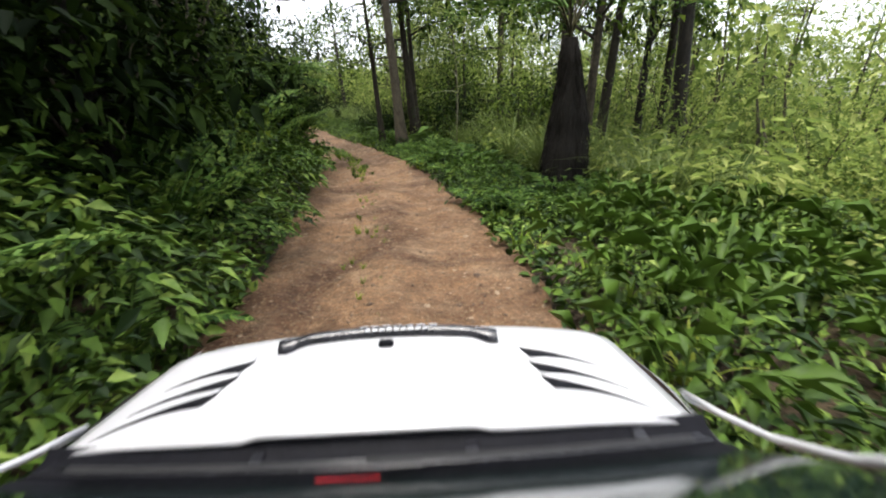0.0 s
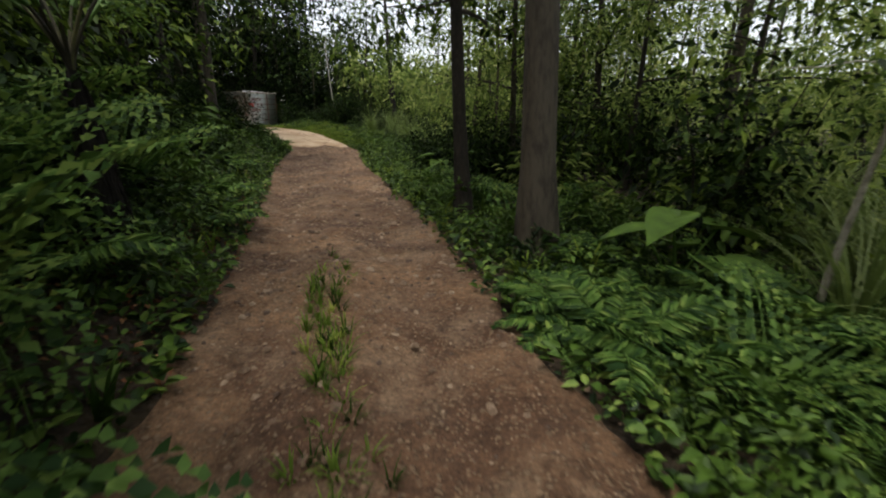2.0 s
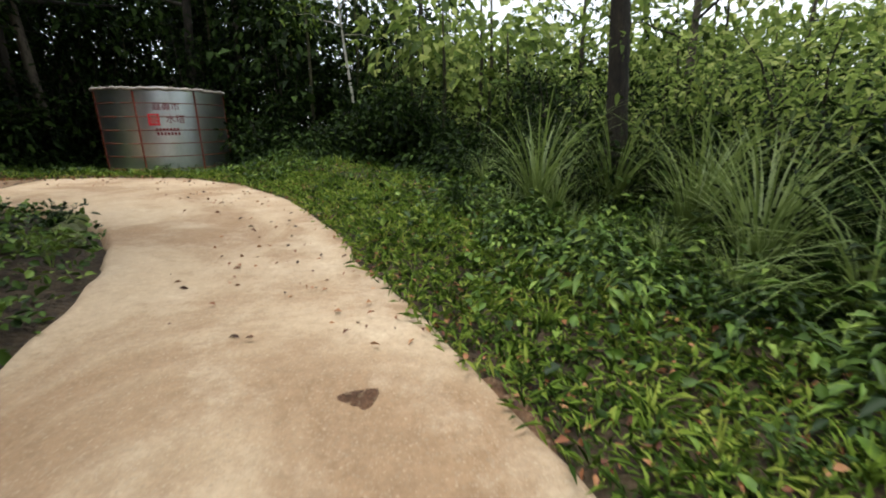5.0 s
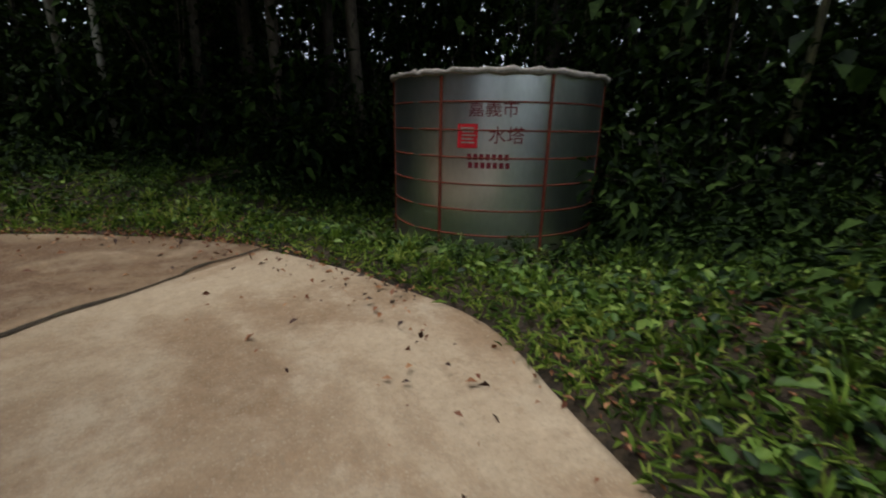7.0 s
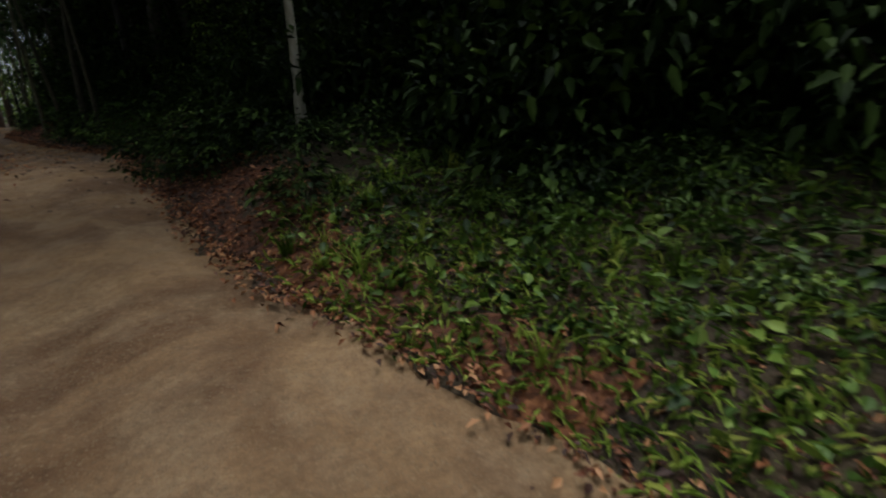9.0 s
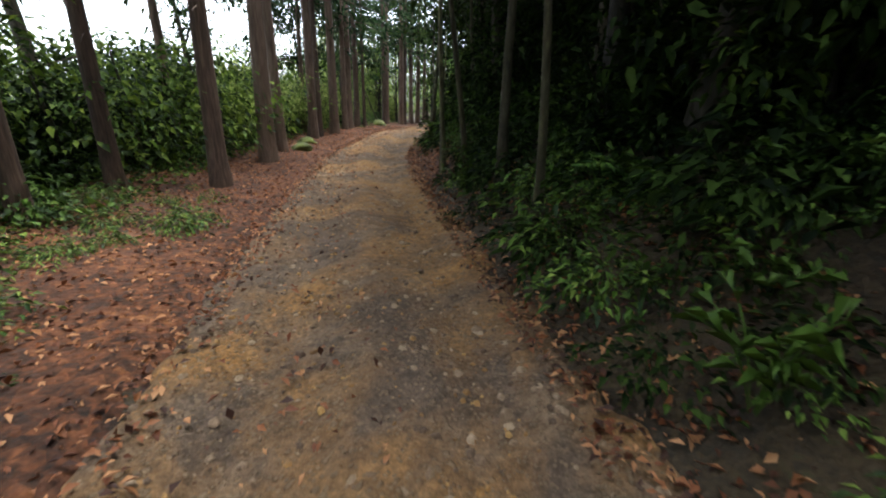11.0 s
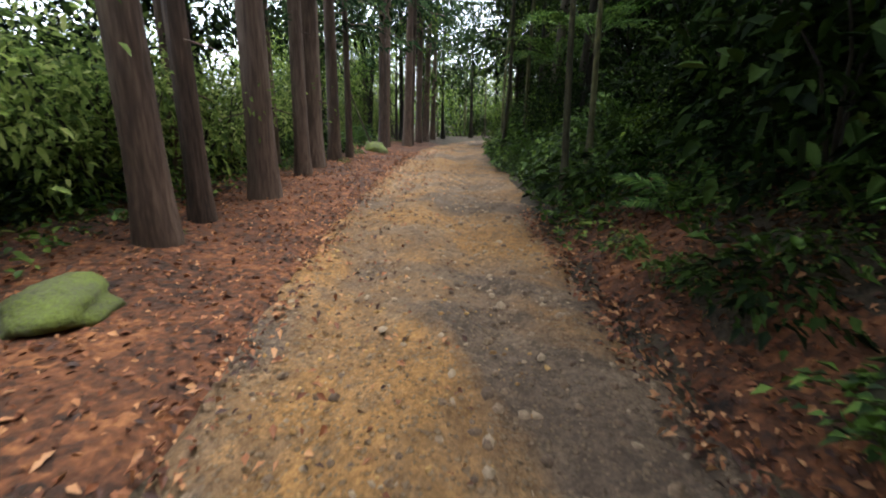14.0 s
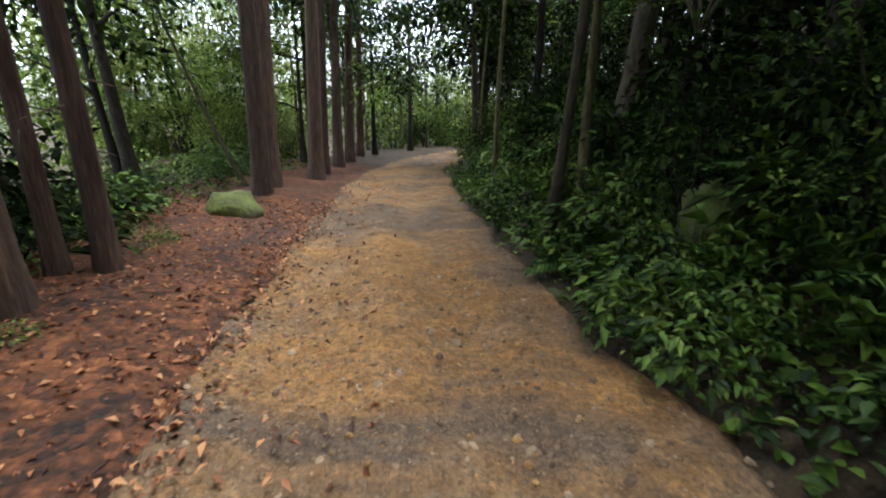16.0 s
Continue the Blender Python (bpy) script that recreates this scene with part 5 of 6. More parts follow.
scatter(SHADED_SHRUBS, 14, 9.4, 10.5, 1, 2.2, 5.0, 0.7, 1.1)
scatter(THICKET, 8, 9.4, 10.5, 1, 3.6, 6.5, 0.7, 1.0)
scatter(SHRUBS, 10, 15.0, 19.0, 1, 1.0, 2.2, 0.4, 0.7)
scatter(SHADED_SHRUBS, 20, 14.8, 19.0, 1, 1.6, 3.6, 0.6, 0.95)
scatter(FERNS, 14, 15.4, 18.5, 1, 0.4, 2.0, 0.7, 1.1)
scatter(SHADED_TREES, 14, 10.4, 15.0, 1, 3.4, 5.0, 0.9, 1.1)
scatter(SHADED_TREES, 20, 9.8, 15.0, 1, 4.6, 11.0, 0.8, 1.2)
scatter(SHADED_TREES, 8, 15.0, 21.0, 1, 5.0, 11.0, 0.8, 1.2)
scatter(THICKET, 44, 11.8, 15.0, 1, 2.8, 6.0, 0.7, 1.1)
scatter(THICKET, 10, 9.8, 11.8, 1, 4.0, 7.0, 0.7, 1.0)
scatter(THICKET, 12, 15.0, 21.0, 1, 4.0, 7.0, 0.7, 1.0)
# -- upper track, falling side --
scatter(LIT_SHRUBS, 34, 11.0, 21.0, -1, 5.4, 9.5, 0.8, 1.2)
scatter(LIT_SHRUBS, 10, 13.5, 18.2, -1, 4.4, 6.2, 0.7, 1.0)
scatter(CEDARS, 6, 11.6, 14.6, -1, 6.0, 12.0, 0.7, 0.95)
scatter(LIT_TREES, 18, 11.8, 21.0, -1, 6.0, 11.0, 0.6, 0.9)
scatter(LIT_TREES, 6, 13.2, 16.5, -1, 4.8, 7.0, 0.6, 0.8)
scatter(TREES, 3, 12.2, 13.4, -1, 4.0, 6.0, 0.7, 0.9)
scatter(LIT_TREES, 7, 19.0, 24.4, -1, 3.0, 9.0, 0.7, 1.0)
scatter(TREES, 9, 18.0, 24.4, -1, 2.4, 7.0, 0.7, 1.0)
scatter(SHADED_TREES, 8, 16.5, 24.4, 1, 0.8, 6.0, 0.8, 1.1)
scatter(SHRUBS, 16, 19.0, 24.4, 1, 0.3, 4.0, 0.7, 1.1)
scatter(TREES, 18, 16.5, 24.4, 1, 0.8, 7.0, 0.8, 1.1)
scatter(SHADED_TREES, 2, 20.5, 23.5, -1, 1.0, 3.0, 0.9, 1.1)
scatter(TREES, 3, 19.5, 23.5, -1, 1.2, 3.0, 0.8, 1.0)
scatter(SHADED_TREES, 6, 18.5, 23.5, 1, 0.6, 2.5, 0.9, 1.1)
scatter(SHRUBS, 12, 22.5, 24.4, -1, 0.3, 4.0, 0.9, 1.3)


# -- woods in the distance: one mass each of shade-darkened and of light-brightened trees --
def far_woods(name, mat, label, count, near, far, seed, accept, low=9.0, high=15.0, n=44, size=0.5):
    rng = np.random.default_rng(seed)
    pieces, got = [], 0
    while got < count:
        x, y = rng.uniform(-75, 55), rng.uniform(-85, 95)
        d = np.sqrt(((CL[:, :2] - (x, y)) ** 2).sum(1).min())
        if not near < d < far or not accept(x, y):
            continue
        got += 1
        h, r, z0 = rng.uniform(low, high), rng.uniform(1.8, 3.2), gz(x, y) if d < 40 else 0.8
        V, F = tube([(x, y, z0 - 0.3), (x + 0.1, y, z0 + h * 0.5), (x, y + 0.2, z0 + h * 0.95)], [0.085, 0.06, 0.02], 4)
        pieces.append((V, np.concatenate([F[:, :3], F[:, [0, 2, 3]]])))
        u = rng.random(n) ** 0.8
        a = rng.random(n) * 6.283
        rr = r * np.sqrt(rng.random(n)) * np.sin(np.pi * np.clip(0.12 + 0.86 * u, 0, 1)) ** 0.6
        b = np.stack([x + np.cos(a) * rr, y + np.sin(a) * rr, z0 + 0.4 + (h - 0.4) * u], 1)
        w = np.stack([np.cos(a), np.sin(a), rng.normal(-0.4, 0.5, n)], 1) + rng.normal(0, 0.5, (n, 3))
        S = size * rng.uniform(0.7, 1.5, n)
        pieces.append(leaves(rng, b, w, S, S * 0.6, 0.2, 0.2))
    V, F = join(*pieces)
    me = mesh_from(name, V, F, mat)
    me.materials.append(M_MOSSBARK)
    me.polygons.foreach_set("material_index", np.concatenate([np.full(len(f), 1 - q % 2, np.int32) for q, (_, f) in enumerate(pieces)]))
    tagged(new(name, me), label, "woods", kind="stuff")


far_woods("far_woods", M_LEAF_SHADED, "mass of forest trees in the distance, leaves darkened as shade", 520, 15, 46, 51, lambda x, y: x < -22 and y < 54, n=120, size=0.45)
far_woods("light_far_woods", M_LEAF_LIT, "green trees in the distance beyond the drop, leaves brightened as if lit", 300, 15, 60, 52, lambda x, y: x > -4 and y > -12, low=3.0, high=7.5, n=110, size=0.4)
far_woods("far_bushes", M_LEAF_LIT, "green bushes over the open slope beyond the drop, leaves brightened as if lit", 240, 7, 45, 55, lambda x, y: x > 3 and -14 < y < 32, low=1.0, high=2.4, n=60, size=0.26)
far_woods("north_woods", M_LEAF_LIT, "green trees in the distance beyond the bend, leaves brightened as if lit", 150, 8, 46, 54, lambda x, y: y > 46 and -16 < x < 4, low=4.0, high=6.5, n=130, size=0.4)
far_woods("end_woods", M_LEAF, "green trees closing the far end of the track", 190, 3, 40, 53, lambda x, y: (y < -27 and -20 < x < 22) or (y < -12 and 2 < x < 24), low=6.0, high=12.0, n=220, size=0.36)

far_woods("tank_woods", M_LEAF_SHADED, "forest standing close behind the tank, leaves darkened as shade", 400, 9, 26, 56, lambda x, y: (y > 48.5 and -42 < x < -13.5) or (x < -33.5 and 18 < y < 50) or (x < -19 and -22 < y < 18), low=5.0, high=11.0, n=240, size=0.36)
far_woods("hill_woods", M_LEAF, "green young trees on the hillside between the two tracks", 30, 3.8, 7, 57, lambda x, y: -11 < x < -6 and 13 < y < 31, low=1.8, high=3.4, n=420, size=0.14)


# ---- boulders ----
ROCKS = [rock_mesh("boulder", M_MOSS, s, f) for s, f in ((1, 0.55), (2, 0.7), (3, 0.5))]
for x, y, k, s, lbl in ((-10.88, 10.65, 0, 0.42, "flat boulder covered in bright green moss"), (-9.78, 8.85, 2, 0.5, "long mossy boulder at the foot of a cedar"), (-5.83, -5.65, 1, 0.55, "rounded mossy boulder beside the track"), (-12.6, -2.35, 1, 0.31, "mossy boulder standing out of the bank"), (-19.9, 42.6, 1, 0.2, "mossy stone at the foot of the tank"), (-21.4, 42.5, 0, 0.3, "mossy stone at the foot of the tank"), (-11.4, -2.75, 2, 0.18, "brown stone at the edge of the track"), (-15.62, 41.6, 2, 0.14, "pale stone lying in the grass"), (-16.35, 37.0, 0, 0.3, "dark stone heaped beside the slab"), (-15.75, 36.45, 2, 0.26, "dark stone heaped beside the slab"), (-16.0, 36.75, 1, 0.2, "dark stone heaped beside the slab"), (-15.3, 36.1, 1, 0.17, "dark stone heaped beside the slab")):
    b = new("boulder", ROCKS[k])
    b.matrix_world = pose(x, y, gz(x, y) + (0.7 if lbl.startswith("mossy boulder standing") else 0.12) * s, 0, 0, 77 * k + 30) @ Matrix.Diagonal((s, s, 2.0 * s if lbl.startswith("mossy boulder standing") else s, 1))
    tagged(b, lbl, "boulder")


# ---- ground cover, fallen leaves and gravel: past counting ----
def cover(name, mat, label, size, jobs, seed, lift=0.06, slim=0.55, flat=0.5, z_on_road=None):
    rng = np.random.default_rng(seed)
    xy = np.concatenate([spread(n, t0, t1, sd, e0, e1, rng, pw) for n, t0, t1, sd, e0, e1, pw in jobs])
    z = ground_height(xy[:, 0], xy[:, 1])
    off, _, k = lateral(xy)
    z = np.where(off < 0.05, CL[k, 2] + np.where((CT[k] > ROAD_END) & (CT[k] < SLAB_END), 0.085, 0.03), z)
    b = np.stack([xy[:, 0], xy[:, 1], z + lift * rng.random(len(xy))], 1)
    w = rng.normal(0, 1, b.shape) * [1, 1, 0.35] + [0, 0, flat]
    L = size * rng.uniform(0.5, 1.5, len(b))
    V, F = leaves(rng, b, w, L, L * slim, 0.25, 0.2, oval=size > 0.1 and slim > 0.3)
    tagged(new(name, mesh_from(name, V, F, mat)), label, "ground cover", kind="stuff")


cover("ground_cover", M_WEED, "low carpet of small green leaves over the verges", 0.11, [(26000, -0.8, 5.3, -1, -0.1, 3.5, 1.2), (28000, -0.8, 5.2, 1, -0.1, 5.0, 1.2), (1800, 5.3, 6.8, 1, 0.3, 5.0, 0.8), (9000, 7.0, 9.9, 1, 0.3, 4.0, 0.8), (12000, 6.6, 10, 1, 3.0, 8.0, 0.9), (6000, 5.2, 10.5, -1, 0, 3, 1), (12000, 10.2, 15.2, 1, 1.8, 5, 0.9), (20000, 15.0, 19, 1, 0.0, 3.5, 0.9), (14000, 10.8, 20, -1, 2.2, 7, 1)], 21, 0.16)
cover("grass_cover", M_TURF, "short grass blades over the verge round the bend", 0.13, [(20000, 5.1, 6.9, 1, 0.2, 5.0, 0.9), (34000, 6.9, 9.8, 1, 0.0, 6.5, 0.9), (17000, 5.0, 9.6, 1, -0.05, 1.6, 1.0), (3000, 2.6, 5.2, 1, -0.1, 1.2, 1.0)], 23, 0.03, 0.17, 0.9)
cover("fallen_leaves", M_LITTER, "brown and russet fallen leaves on the shoulders", 0.066, [(36000, 10.5, 18, -1, -0.3, 4.0, 1.0), (6000, 9.6, 13.0, 1, -0.3, 1.2, 1.3), (11000, 13.0, 15.4, 1, -0.3, 2.0, 1.1), (3500, 5.2, 7.4, 1, 0.0, 3.5, 1.1), (2500, 10.8, 19, -1, -1.7, 0, 1.0), (5000, 8.0, 10.5, 1, -0.1, 1.2, 1.6), (2500, 2.4, 3.6, -1, -0.1, 1.6, 1.0), (260, 5.6, 8.6, 1, -2.0, 0, 0.6), (500, 7.6, 9.2, 1, -0.7, 0.1, 0.6)], 22, 0.05, 0.5, 0.12)


def gravel(name, mat, label, jobs, seed):
    """Loose stones bedded in the track: low facetted lumps."""
    rng = np.random.default_rng(seed)
    C, S = [], []
    for n, t0, t1, lo, hi, s0, s1 in jobs:
        t = rng.uniform(t0, t1, n)
        k = np.abs(CT[:, None] - t[None]).argmin(0)
        f = rng.uniform(lo, hi, n)
        s = np.where(f < 0, f * W_L[k], f * W_R[k])
        xy = CL[k, :2] + NRM[k] * s[:, None] + rng.normal(0, 0.08, (n, 2))
        size = s0 + (s1 - s0) * rng.random(n) ** 3
        C.append(np.stack([xy[:, 0], xy[:, 1], CL[k, 2] + 0.02 + relief(xy[:, 0], xy[:, 1], s, 0.06)], 1))
        S.append(size)
    C, S = np.concatenate(C), np.concatenate(S)
    n = len(C)
    a = np.arange(5) * np.pi * 0.4
    ring = np.stack([np.cos(a), np.sin(a)], 1)
    turn = rng.random(n) * 6.283
    long = rng.uniform(0.6, 1.0, n)
    r1 = ring[None] * S[:, None, None] * rng.uniform(0.7, 1.25, (n, 5, 1)) * np.stack([np.ones(n), long], 1)[:, None]
    c, s_ = np.cos(turn)[:, None], np.sin(turn)[:, None]
    r1 = np.stack([r1[..., 0] * c - r1[..., 1] * s_, r1[..., 0] * s_ + r1[..., 1] * c], -1)
    V = np.zeros((n, 10, 3))
    V[:, :5, :2], V[:, :5, 2] = r1, -0.2 * S[:, None]
    V[:, 5:, :2], V[:, 5:, 2] = r1 * 0.74, S[:, None] * rng.uniform(0.16, 0.48, (n, 5))
    V += C[:, None]
    i = np.arange(5)
    j = (i + 1) % 5
    F = np.concatenate([np.stack([i, j, j + 5], 1), np.stack([i, j + 5, i + 5], 1), [[5, 6, 7], [5, 7, 8], [5, 8, 9]]])
    F = (F[None] + np.arange(n)[:, None, None] * 10).reshape(-1, 3)
    tagged(new(name, mesh_from(name, V.reshape(-1, 3), F, mat)), label, "gravel", kind="stuff")


gravel("gravel", M_STONE, "loose grey-brown stones bedded in the track", [(3000, -0.6, 2.4, -1, 1, 0.007, 0.03), (5000, 2.4, 5.2, -1, 1, 0.008, 0.045), (1500, 2.6, 5.1, -0.6, 1, 0.015, 0.07), (900, -0.4, 2.6, -0.8, 0.9, 0.012, 0.05), (14, 2.6, 4.6, -1, 1, 0.06, 0.11), (3600, 10.3, 17, -1, 1, 0.007, 0.045), (1500, 11.4, 17, 0.1, 0.85, 0.012, 0.06), (600, 11.4, 17, -0.8, 0.1, 0.012, 0.045)], 31)
gravel("ochre_stones", M_OCHRE, "ochre stones bedded in the upper track", [(3000, 11.2, 17, -0.9, 0.6, 0.008, 0.036)], 32)
retire(EARS, *HERBS, *SHADED_HERBS, *LIT_HERBS, *THICKET, *BANK_TREES, *SHADED_SHRUBS, *FERNS, *BIG_FERNS, *WEEDS, *GINGER, *GRASSES, *LOW_GRASS, *SHRUBS, *LIT_SHRUBS, *TREES, *SHADED_TREES, *LIT_TREES, *PALE_TREES, *CEDARS)


# ---- the white car, standing where the drive begins ----
def grid_mesh(name, P, mat, smooth=True):
    """A sheet from a grid of places (rows, columns, 3)."""
    r, c, _ = P.shape
    i = np.arange(r - 1)[:, None] * c + np.arange(c - 1)[None]
    F = np.stack([i, i + 1, i + c + 1, i + c], -1).reshape(-1, 4)
    return mesh_from(name, P.reshape(-1, 3), F, mat, smooth)


def build_car():
    car = new("car")
    xs = np.linspace(-1, 1, 41)

    def half(y):
        return np.interp(y, [0.66, 0.75, 1.1, 1.18, 1.26], [0.725, 0.722, 0.675, 0.65, 0.6])

    def crown(x, y):
        """The bonnet's height: falling forwards, bowed across, raised in the middle, rolled down at the nose and sides."""
        z = 1.125 - 0.089 * (y - 0.74) - 0.11 * x * x - 0.02 * (abs(x) / 0.7) ** 8
        z -= 0.9 * max(y - 1.12, 0) ** 1.6 + 3.5 * max(y - 1.2, 0) ** 2
        return z + 0.012 / (1 + math.exp((abs(x) - 0.235 - 0.06 * (y - 0.7)) / 0.008)) * float(np.interp(y, [1.05, 1.2], [1, 0]))

    rows = np.concatenate([np.linspace(0, 0.8, 12), np.linspace(0.84, 1, 8)])
    P = []
    for v in rows:
        row = []
        for u in xs:
            back, nose = 0.672 + 0.075 * u * u, 1.262 - 0.075 * abs(u) ** 5
            y = back + (nose - back) * v
            x = u * half(y)
            row.append((x, y, crown(x, y)))
        P.append(row)
    rim = [(x, y - 0.004 * (abs(x) < 0.6), z - 0.1) for x, y, z in P[-1]]
    bonnet = part("bonnet", grid_mesh("bonnet", np.array(P + [rim]), M_WHITE), None, car, "glossy white bonnet with a raised middle")
    sol = bonnet.modifiers.new("thickness", "SOLIDIFY")
    sol.thickness, sol.offset = 0.01, -1
    for side in (-1, 1):
        for (x0, y0), (x1, y1) in (((0.37, 1.022), (0.575, 0.935)), ((0.382, 0.945), (0.605, 0.838)), ((0.398, 0.875), (0.64, 0.76))):
            up, low, lip = [], [], []
            for u in np.linspace(0, 1, 13):
                x, y = side * (x0 + (x1 - x0) * u), y0 + (y1 - y0) * u + 0.012 * math.sin(u * 3.14)
                w = 0.042 * (1 - u) ** 1.8 + 0.009 * (1 - u)
                xl = x + side * 0.02 * (1 - u) ** 2
                up.append((x, y, crown(x, y) + 0.003))
                low.append((xl, y - w, crown(xl, y - w) + 0.002))
                lip.append((x, y + 0.012 * (1 - u), crown(x, y) + 0.007 * (1 - 0.5 * u)))
            v = part("vent", grid_mesh("vent", np.array([low, up]), M_PLASTIC, False), None, bonnet, "dark slanting louvre")
            v.modifiers.new("thickness", "SOLIDIFY").thickness = 0.003
            l = part("vent_lip", grid_mesh("vent_lip", np.array([up, lip]), M_WHITE), None, bonnet)
            l.modifiers.new("thickness", "SOLIDIFY").thickness = 0.003
    # wind deflector across the nose of the bonnet
    P = []
    for u in np.linspace(-1, 1, 33):
        x = 0.315 * u
        end = np.clip((abs(u) - 0.82) / 0.1, 0, 1) * (1 - np.clip((abs(u) - 0.95) / 0.05, 0, 1) * 0.5)
        deep = 0.017 + 0.012 * end
        y = 1.105 - 0.032 * u * u
        z = crown(x, y) + 0.004
        P.append([(x, y - deep, z), (x, y - deep * 0.8, z + 0.016), (x, y + deep * 0.2, z + 0.026 + 0.004 * end), (x, y + deep, z + 0.018), (x, y + deep, z)])
    d = part("wind_deflector", grid_mesh("wind_deflector", np.array(P), M_GLOSS), None, car, "glossy black plastic deflector with pale lettering bars")
    for k in range(9):
        x = -0.06 + 0.021 * k
        part("lettering_bar", bevelled_box(0.014, 0.011 if k % 3 else 0.014, 0.003, 0.001, (x, 1.09, crown(x, 1.09) + 0.026)), M_WHITE, d)
    for k in range(7):
        x = -0.075 + 0.034 * k
        part("lettering_bar", bevelled_box(0.026, 0.006, 0.003, 0.001, (x, 1.113, crown(x, 1.113) + 0.028)), M_WHITE, d)
    part("washer_nozzle", bevelled_box(0.042, 0.026, 0.018, 0.005, (0.0, 1.03, crown(0, 1.03) + 0.008)), M_PLASTIC, car, "small black plastic block")
    # cowl, glass, wipers
    sweep = [(0.012, -0.012), (-0.01, -0.03), (-0.05, -0.034), (-0.075, -0.012), (-0.11, 0.004)]
    P = [[(u * 0.73, 0.672 + 0.075 * u * u + dy, 1.13 - 0.055 * u * u + dz) for u in xs] for dy, dz in sweep]
    cowl = part("cowl", grid_mesh("cowl", np.array(P), M_PLASTIC), None, car, "black plastic cowl under the windscreen")
    for x in (-0.215, 0.21, 0.56):
        part("cowl_rib", bevelled_box(0.03, 0.07, 0.014, 0.004, (x, 0.645 + 0.14 * x * x, 1.1 - 0.1 * x * x)), M_GLOSS, cowl)
    for y, z in ((-0.035, -0.027), (-0.066, -0.01)):
        ln = [(u * 0.7, 0.672 + 0.075 * u * u + y, 1.13 - 0.055 * u * u + z) for u in xs]
        part("cowl_edge", mesh_from("cowl_edge", *tube(ln, np.full(41, 0.005), 6), M_GLOSS, True), None, cowl)
    P = [[(u * np.interp(v, [0, 1], [0.74, 0.62]), 0.565 + 0.07 * u * u * (1 - v) - 0.62 * v, 1.132 - 0.05 * u * u + 0.5 * v + 0.03 * math.sin(3.14 * v)) for u in xs] for v in np.linspace(0, 1, 12)]
    part("windscreen", grid_mesh("windscreen", np.array(P), M_GLASS), None, car, "dark reflective windscreen glass")
    part("sticker", grid_mesh("sticker", np.array([[(x, 0.552 - dy, 1.152 + 0.86 * dy) for x in np.linspace(-0.06, 0.05, 5)] for dy in (0, 0.012)]), M_SIGN), None, car, "small red sticker")
    for x0, x1 in ((-0.56, 0.12), (0.02, 0.62)):
        u = np.linspace(0, 1, 12)
        x = x0 + (x1 - x0) * u
        ln = np.stack([x, 0.585 + 0.14 * x * x - 0.015 * u, 1.15 - 0.09 * x * x + 0.012 * u], 1)
        w = part("wiper", mesh_from("wiper", *tube(ln, 0.009 - 0.003 * u, 6), M_RUBBER, True), None, car, "black wiper arm and blade")
        part("blade", mesh_from("blade", *tube(ln + [0, -0.012, 0.004], np.full(12, 0.004), 5), M_GLOSS, True), None, w)
    # wings, sills, doors and roof
    for s in (-1, 1):
        prof = [(0.728, 1.03), (0.765, 1.0), (0.8, 0.86), (0.82, 0.6), (0.8, 0.34), (0.76, 0.28)]
        P = []
        for y in np.linspace(1.2, -2.3, 60):
            lift = 0.0
            for wy in (0.85, -1.5):
                r = 0.36
                if abs(y - wy) < r:
                    lift = max(lift, 0.3 + math.sqrt(r * r - (y - wy) ** 2))
            taper = 0.12 * max(0, (y - 0.8) / 0.42) ** 2
            P.append([(s * (x - taper), y, max(z, lift) if z < 0.7 else z) for x, z in prof])
        part("side_panel", grid_mesh("side_panel", np.array(P), M_WHITE), None, car, "white painted wing and door side")
        P = [[(s * 0.735, 0.86, 1.04), (s * 0.75, 0.85, 1.02)], [(s * 0.755, 0.74, 1.07), (s * 0.767, 0.735, 1.06)], [(s * 0.77, 0.63, 1.11), (s * 0.782, 0.625, 1.1)], [(s * 0.78, 0.5, 1.19), (s * 0.792, 0.495, 1.18)], [(s * 0.75, 0.3, 1.38), (s * 0.78, 0.28, 1.36)], [(s * 0.65, -0.05, 1.63), (s * 0.68, -0.08, 1.6)]]
        pl = part("pillar", grid_mesh("pillar", np.array(P, float), M_WHITE), None, car, "white windscreen pillar")
        th = pl.modifiers.new("thickness", "SOLIDIFY")
        th.thickness = 0.012
        P = [[(s * np.interp(z, [1.0, 1.6], [0.79, 0.65]), y, z) for z in (0.98, 1.2, 1.4, 1.6)] for y in np.linspace(0.35, -2.1, 12)]
        for row in P:
            for q, (x, y, z) in enumerate(row):
                row[q] = (x, min(y, 0.62 - (z - 1.0) * 1.1), z)
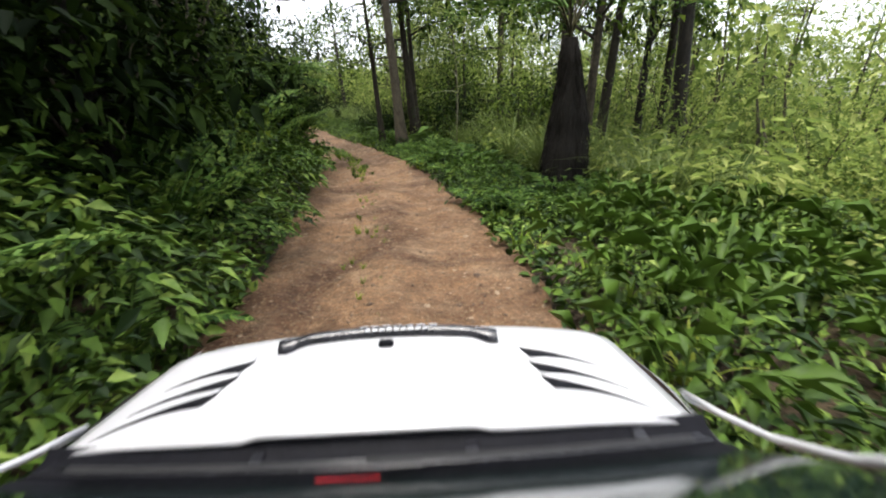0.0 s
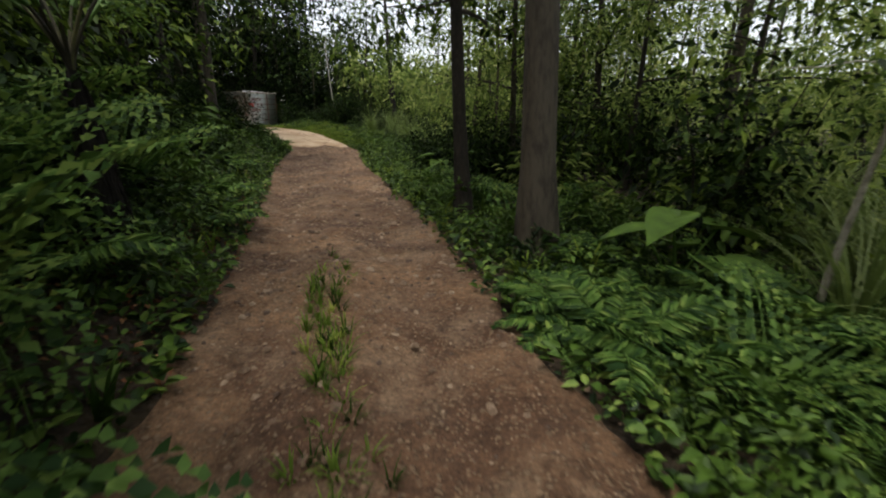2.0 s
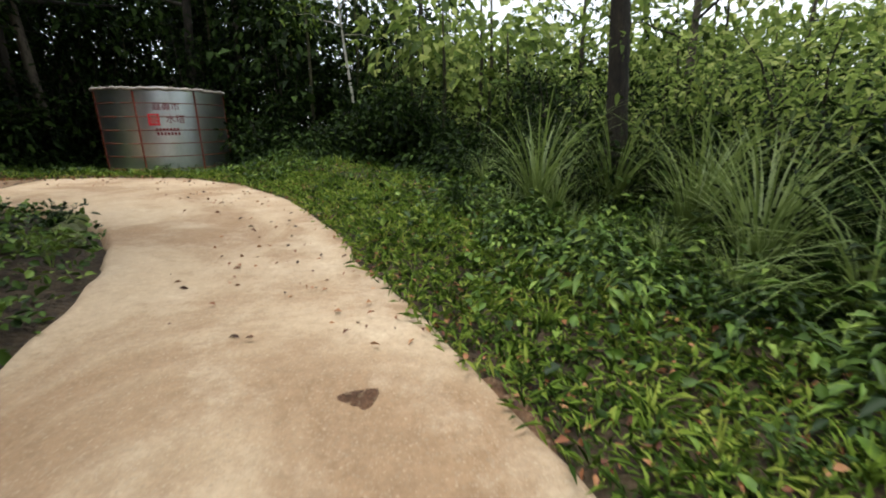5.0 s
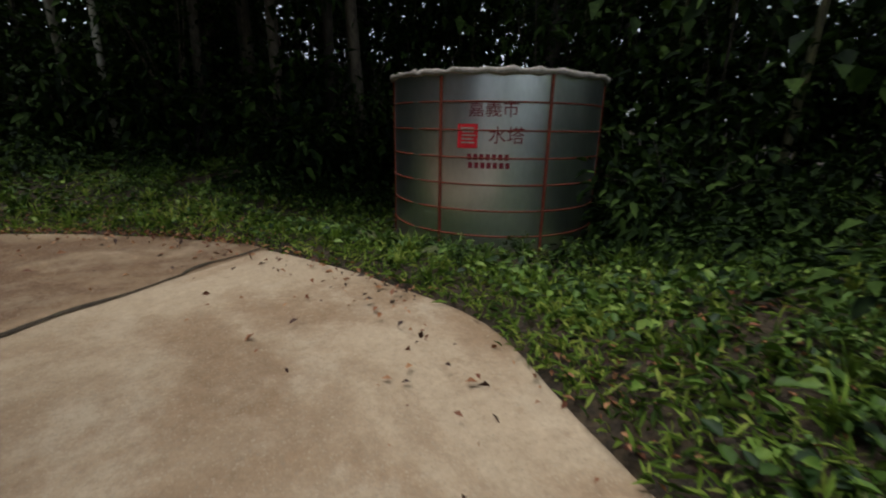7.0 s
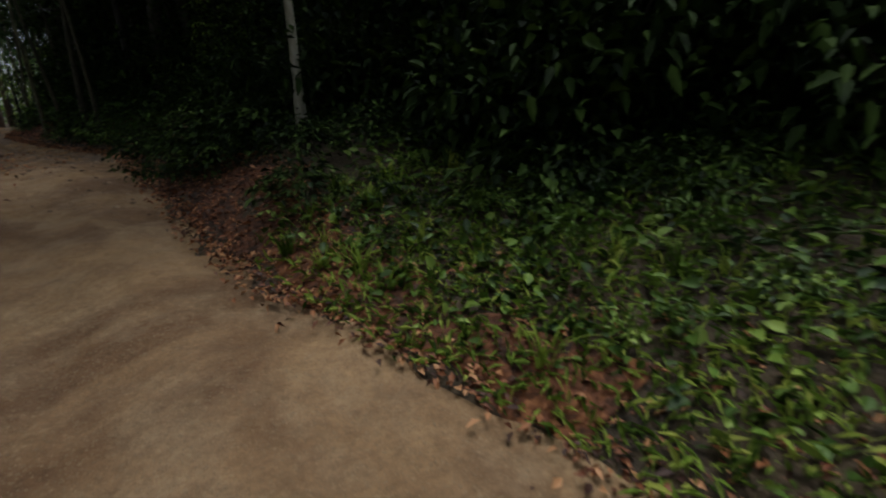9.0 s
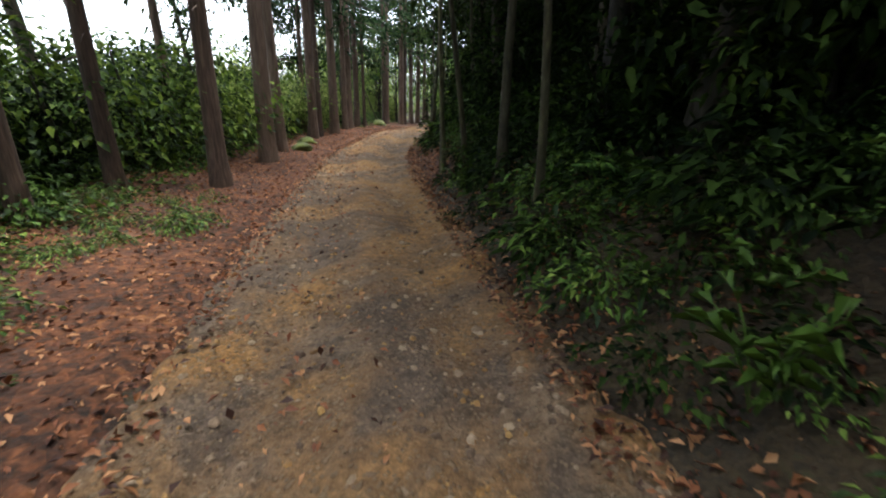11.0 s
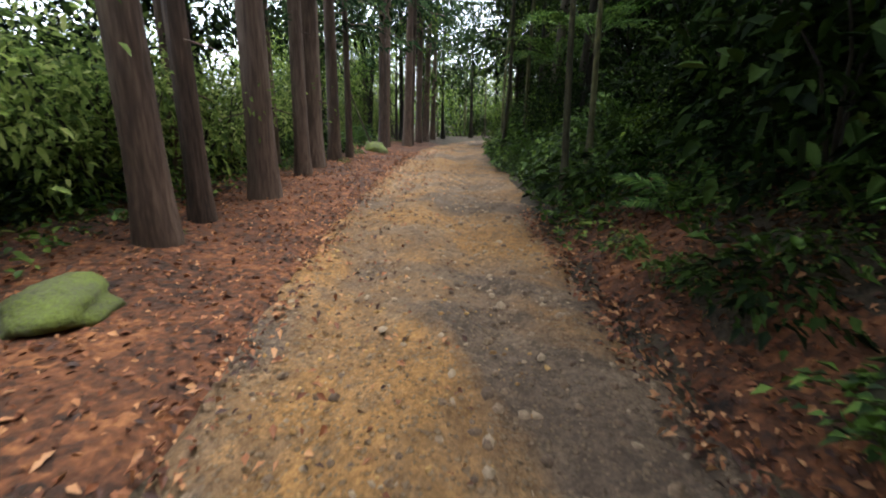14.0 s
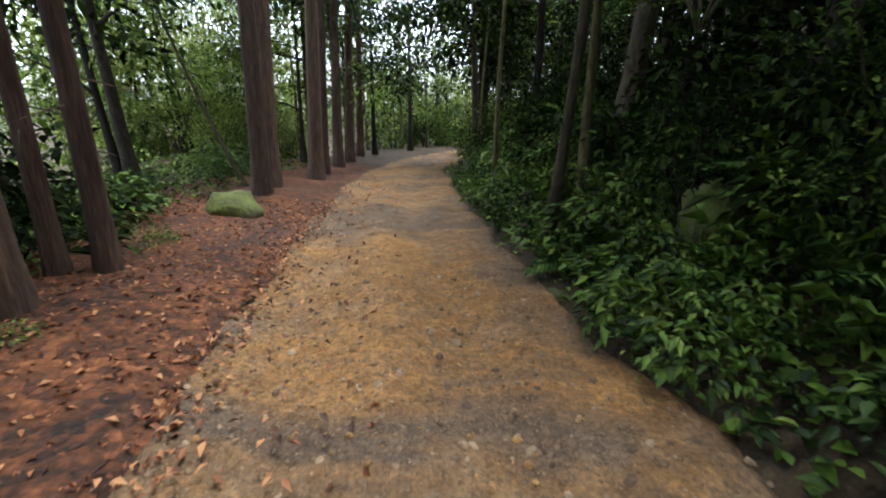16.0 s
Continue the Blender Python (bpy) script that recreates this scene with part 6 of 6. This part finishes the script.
        part("side_window", grid_mesh("side_window", np.array(P, float), M_GLASS), None, car)
        part("mirror", bevelled_box(0.16, 0.09, 0.12, 0.03, (s * 0.9, 0.28, 1.12)), M_PLASTIC, car)
        part("headlight", bevelled_box(0.22, 0.06, 0.13, 0.025, (s * 0.5, 1.19, 0.82)), M_GLASS, car)
        for y in (0.85, -1.5):
            u = np.linspace(0, 2 * np.pi, 33)
            tyre = part("wheel", mesh_from("wheel", *tube(np.stack([0 * u, np.cos(u) * 0.24, np.sin(u) * 0.24], 1), np.full(33, 0.075), 10), M_RUBBER, True), None, car, "black rubber tyre")
            tyre.location = (s * 0.71, y, 0.315)
            bm = bmesh.new()
            bmesh.ops.create_cone(bm, cap_ends=True, segments=24, radius1=0.2, radius2=0.17, depth=0.1)
            bmesh.ops.rotate(bm, cent=(0, 0, 0), matrix=Matrix.Rotation(s * radians(90), 3, "Y"), verts=bm.verts)
            part("rim", bm, M_STEEL, tyre)
    P = [[(x * 0.64, y, 1.645 + 0.02 * math.sin(3.14 * v) - 0.05 * x * x) for x in xs] for v, y in zip(np.linspace(0, 1, 10), np.linspace(-0.08, -2.1, 10))]
    roof = part("roof", grid_mesh("roof", np.array(P), M_WHITE), None, car, "white painted roof")
    P = [[(x * 0.78, -2.32 + 0.12 * max(z - 1, 0) + 0.05 * x * x, z) for x in xs] for z in (0.3, 0.6, 0.95, 1.3, 1.62)]
    part("tailgate", grid_mesh("tailgate", np.array(P), M_WHITE), None, car)
    P = [[(x * 0.66, 1.26 - 0.12 * x * x + dy, z) for x in xs] for z, dy in ((0.98, -0.03), (0.84, 0.0), (0.66, 0.0), (0.5, 0.05), (0.34, 0.03), (0.26, -0.05))]
    part("front_bumper", grid_mesh("front_bumper", np.array(P), M_WHITE), None, car)
    part("underside", bevelled_box(1.5, 3.6, 0.06, 0.02, (0, -0.45, 0.3)), M_PLASTIC, car)
    car.matrix_world = pose(-0.11, 0, 0.0, 0, -2.3, 0.65)
    tagged(car, "white car with a vented bonnet standing on the earth track", "car")


build_car()
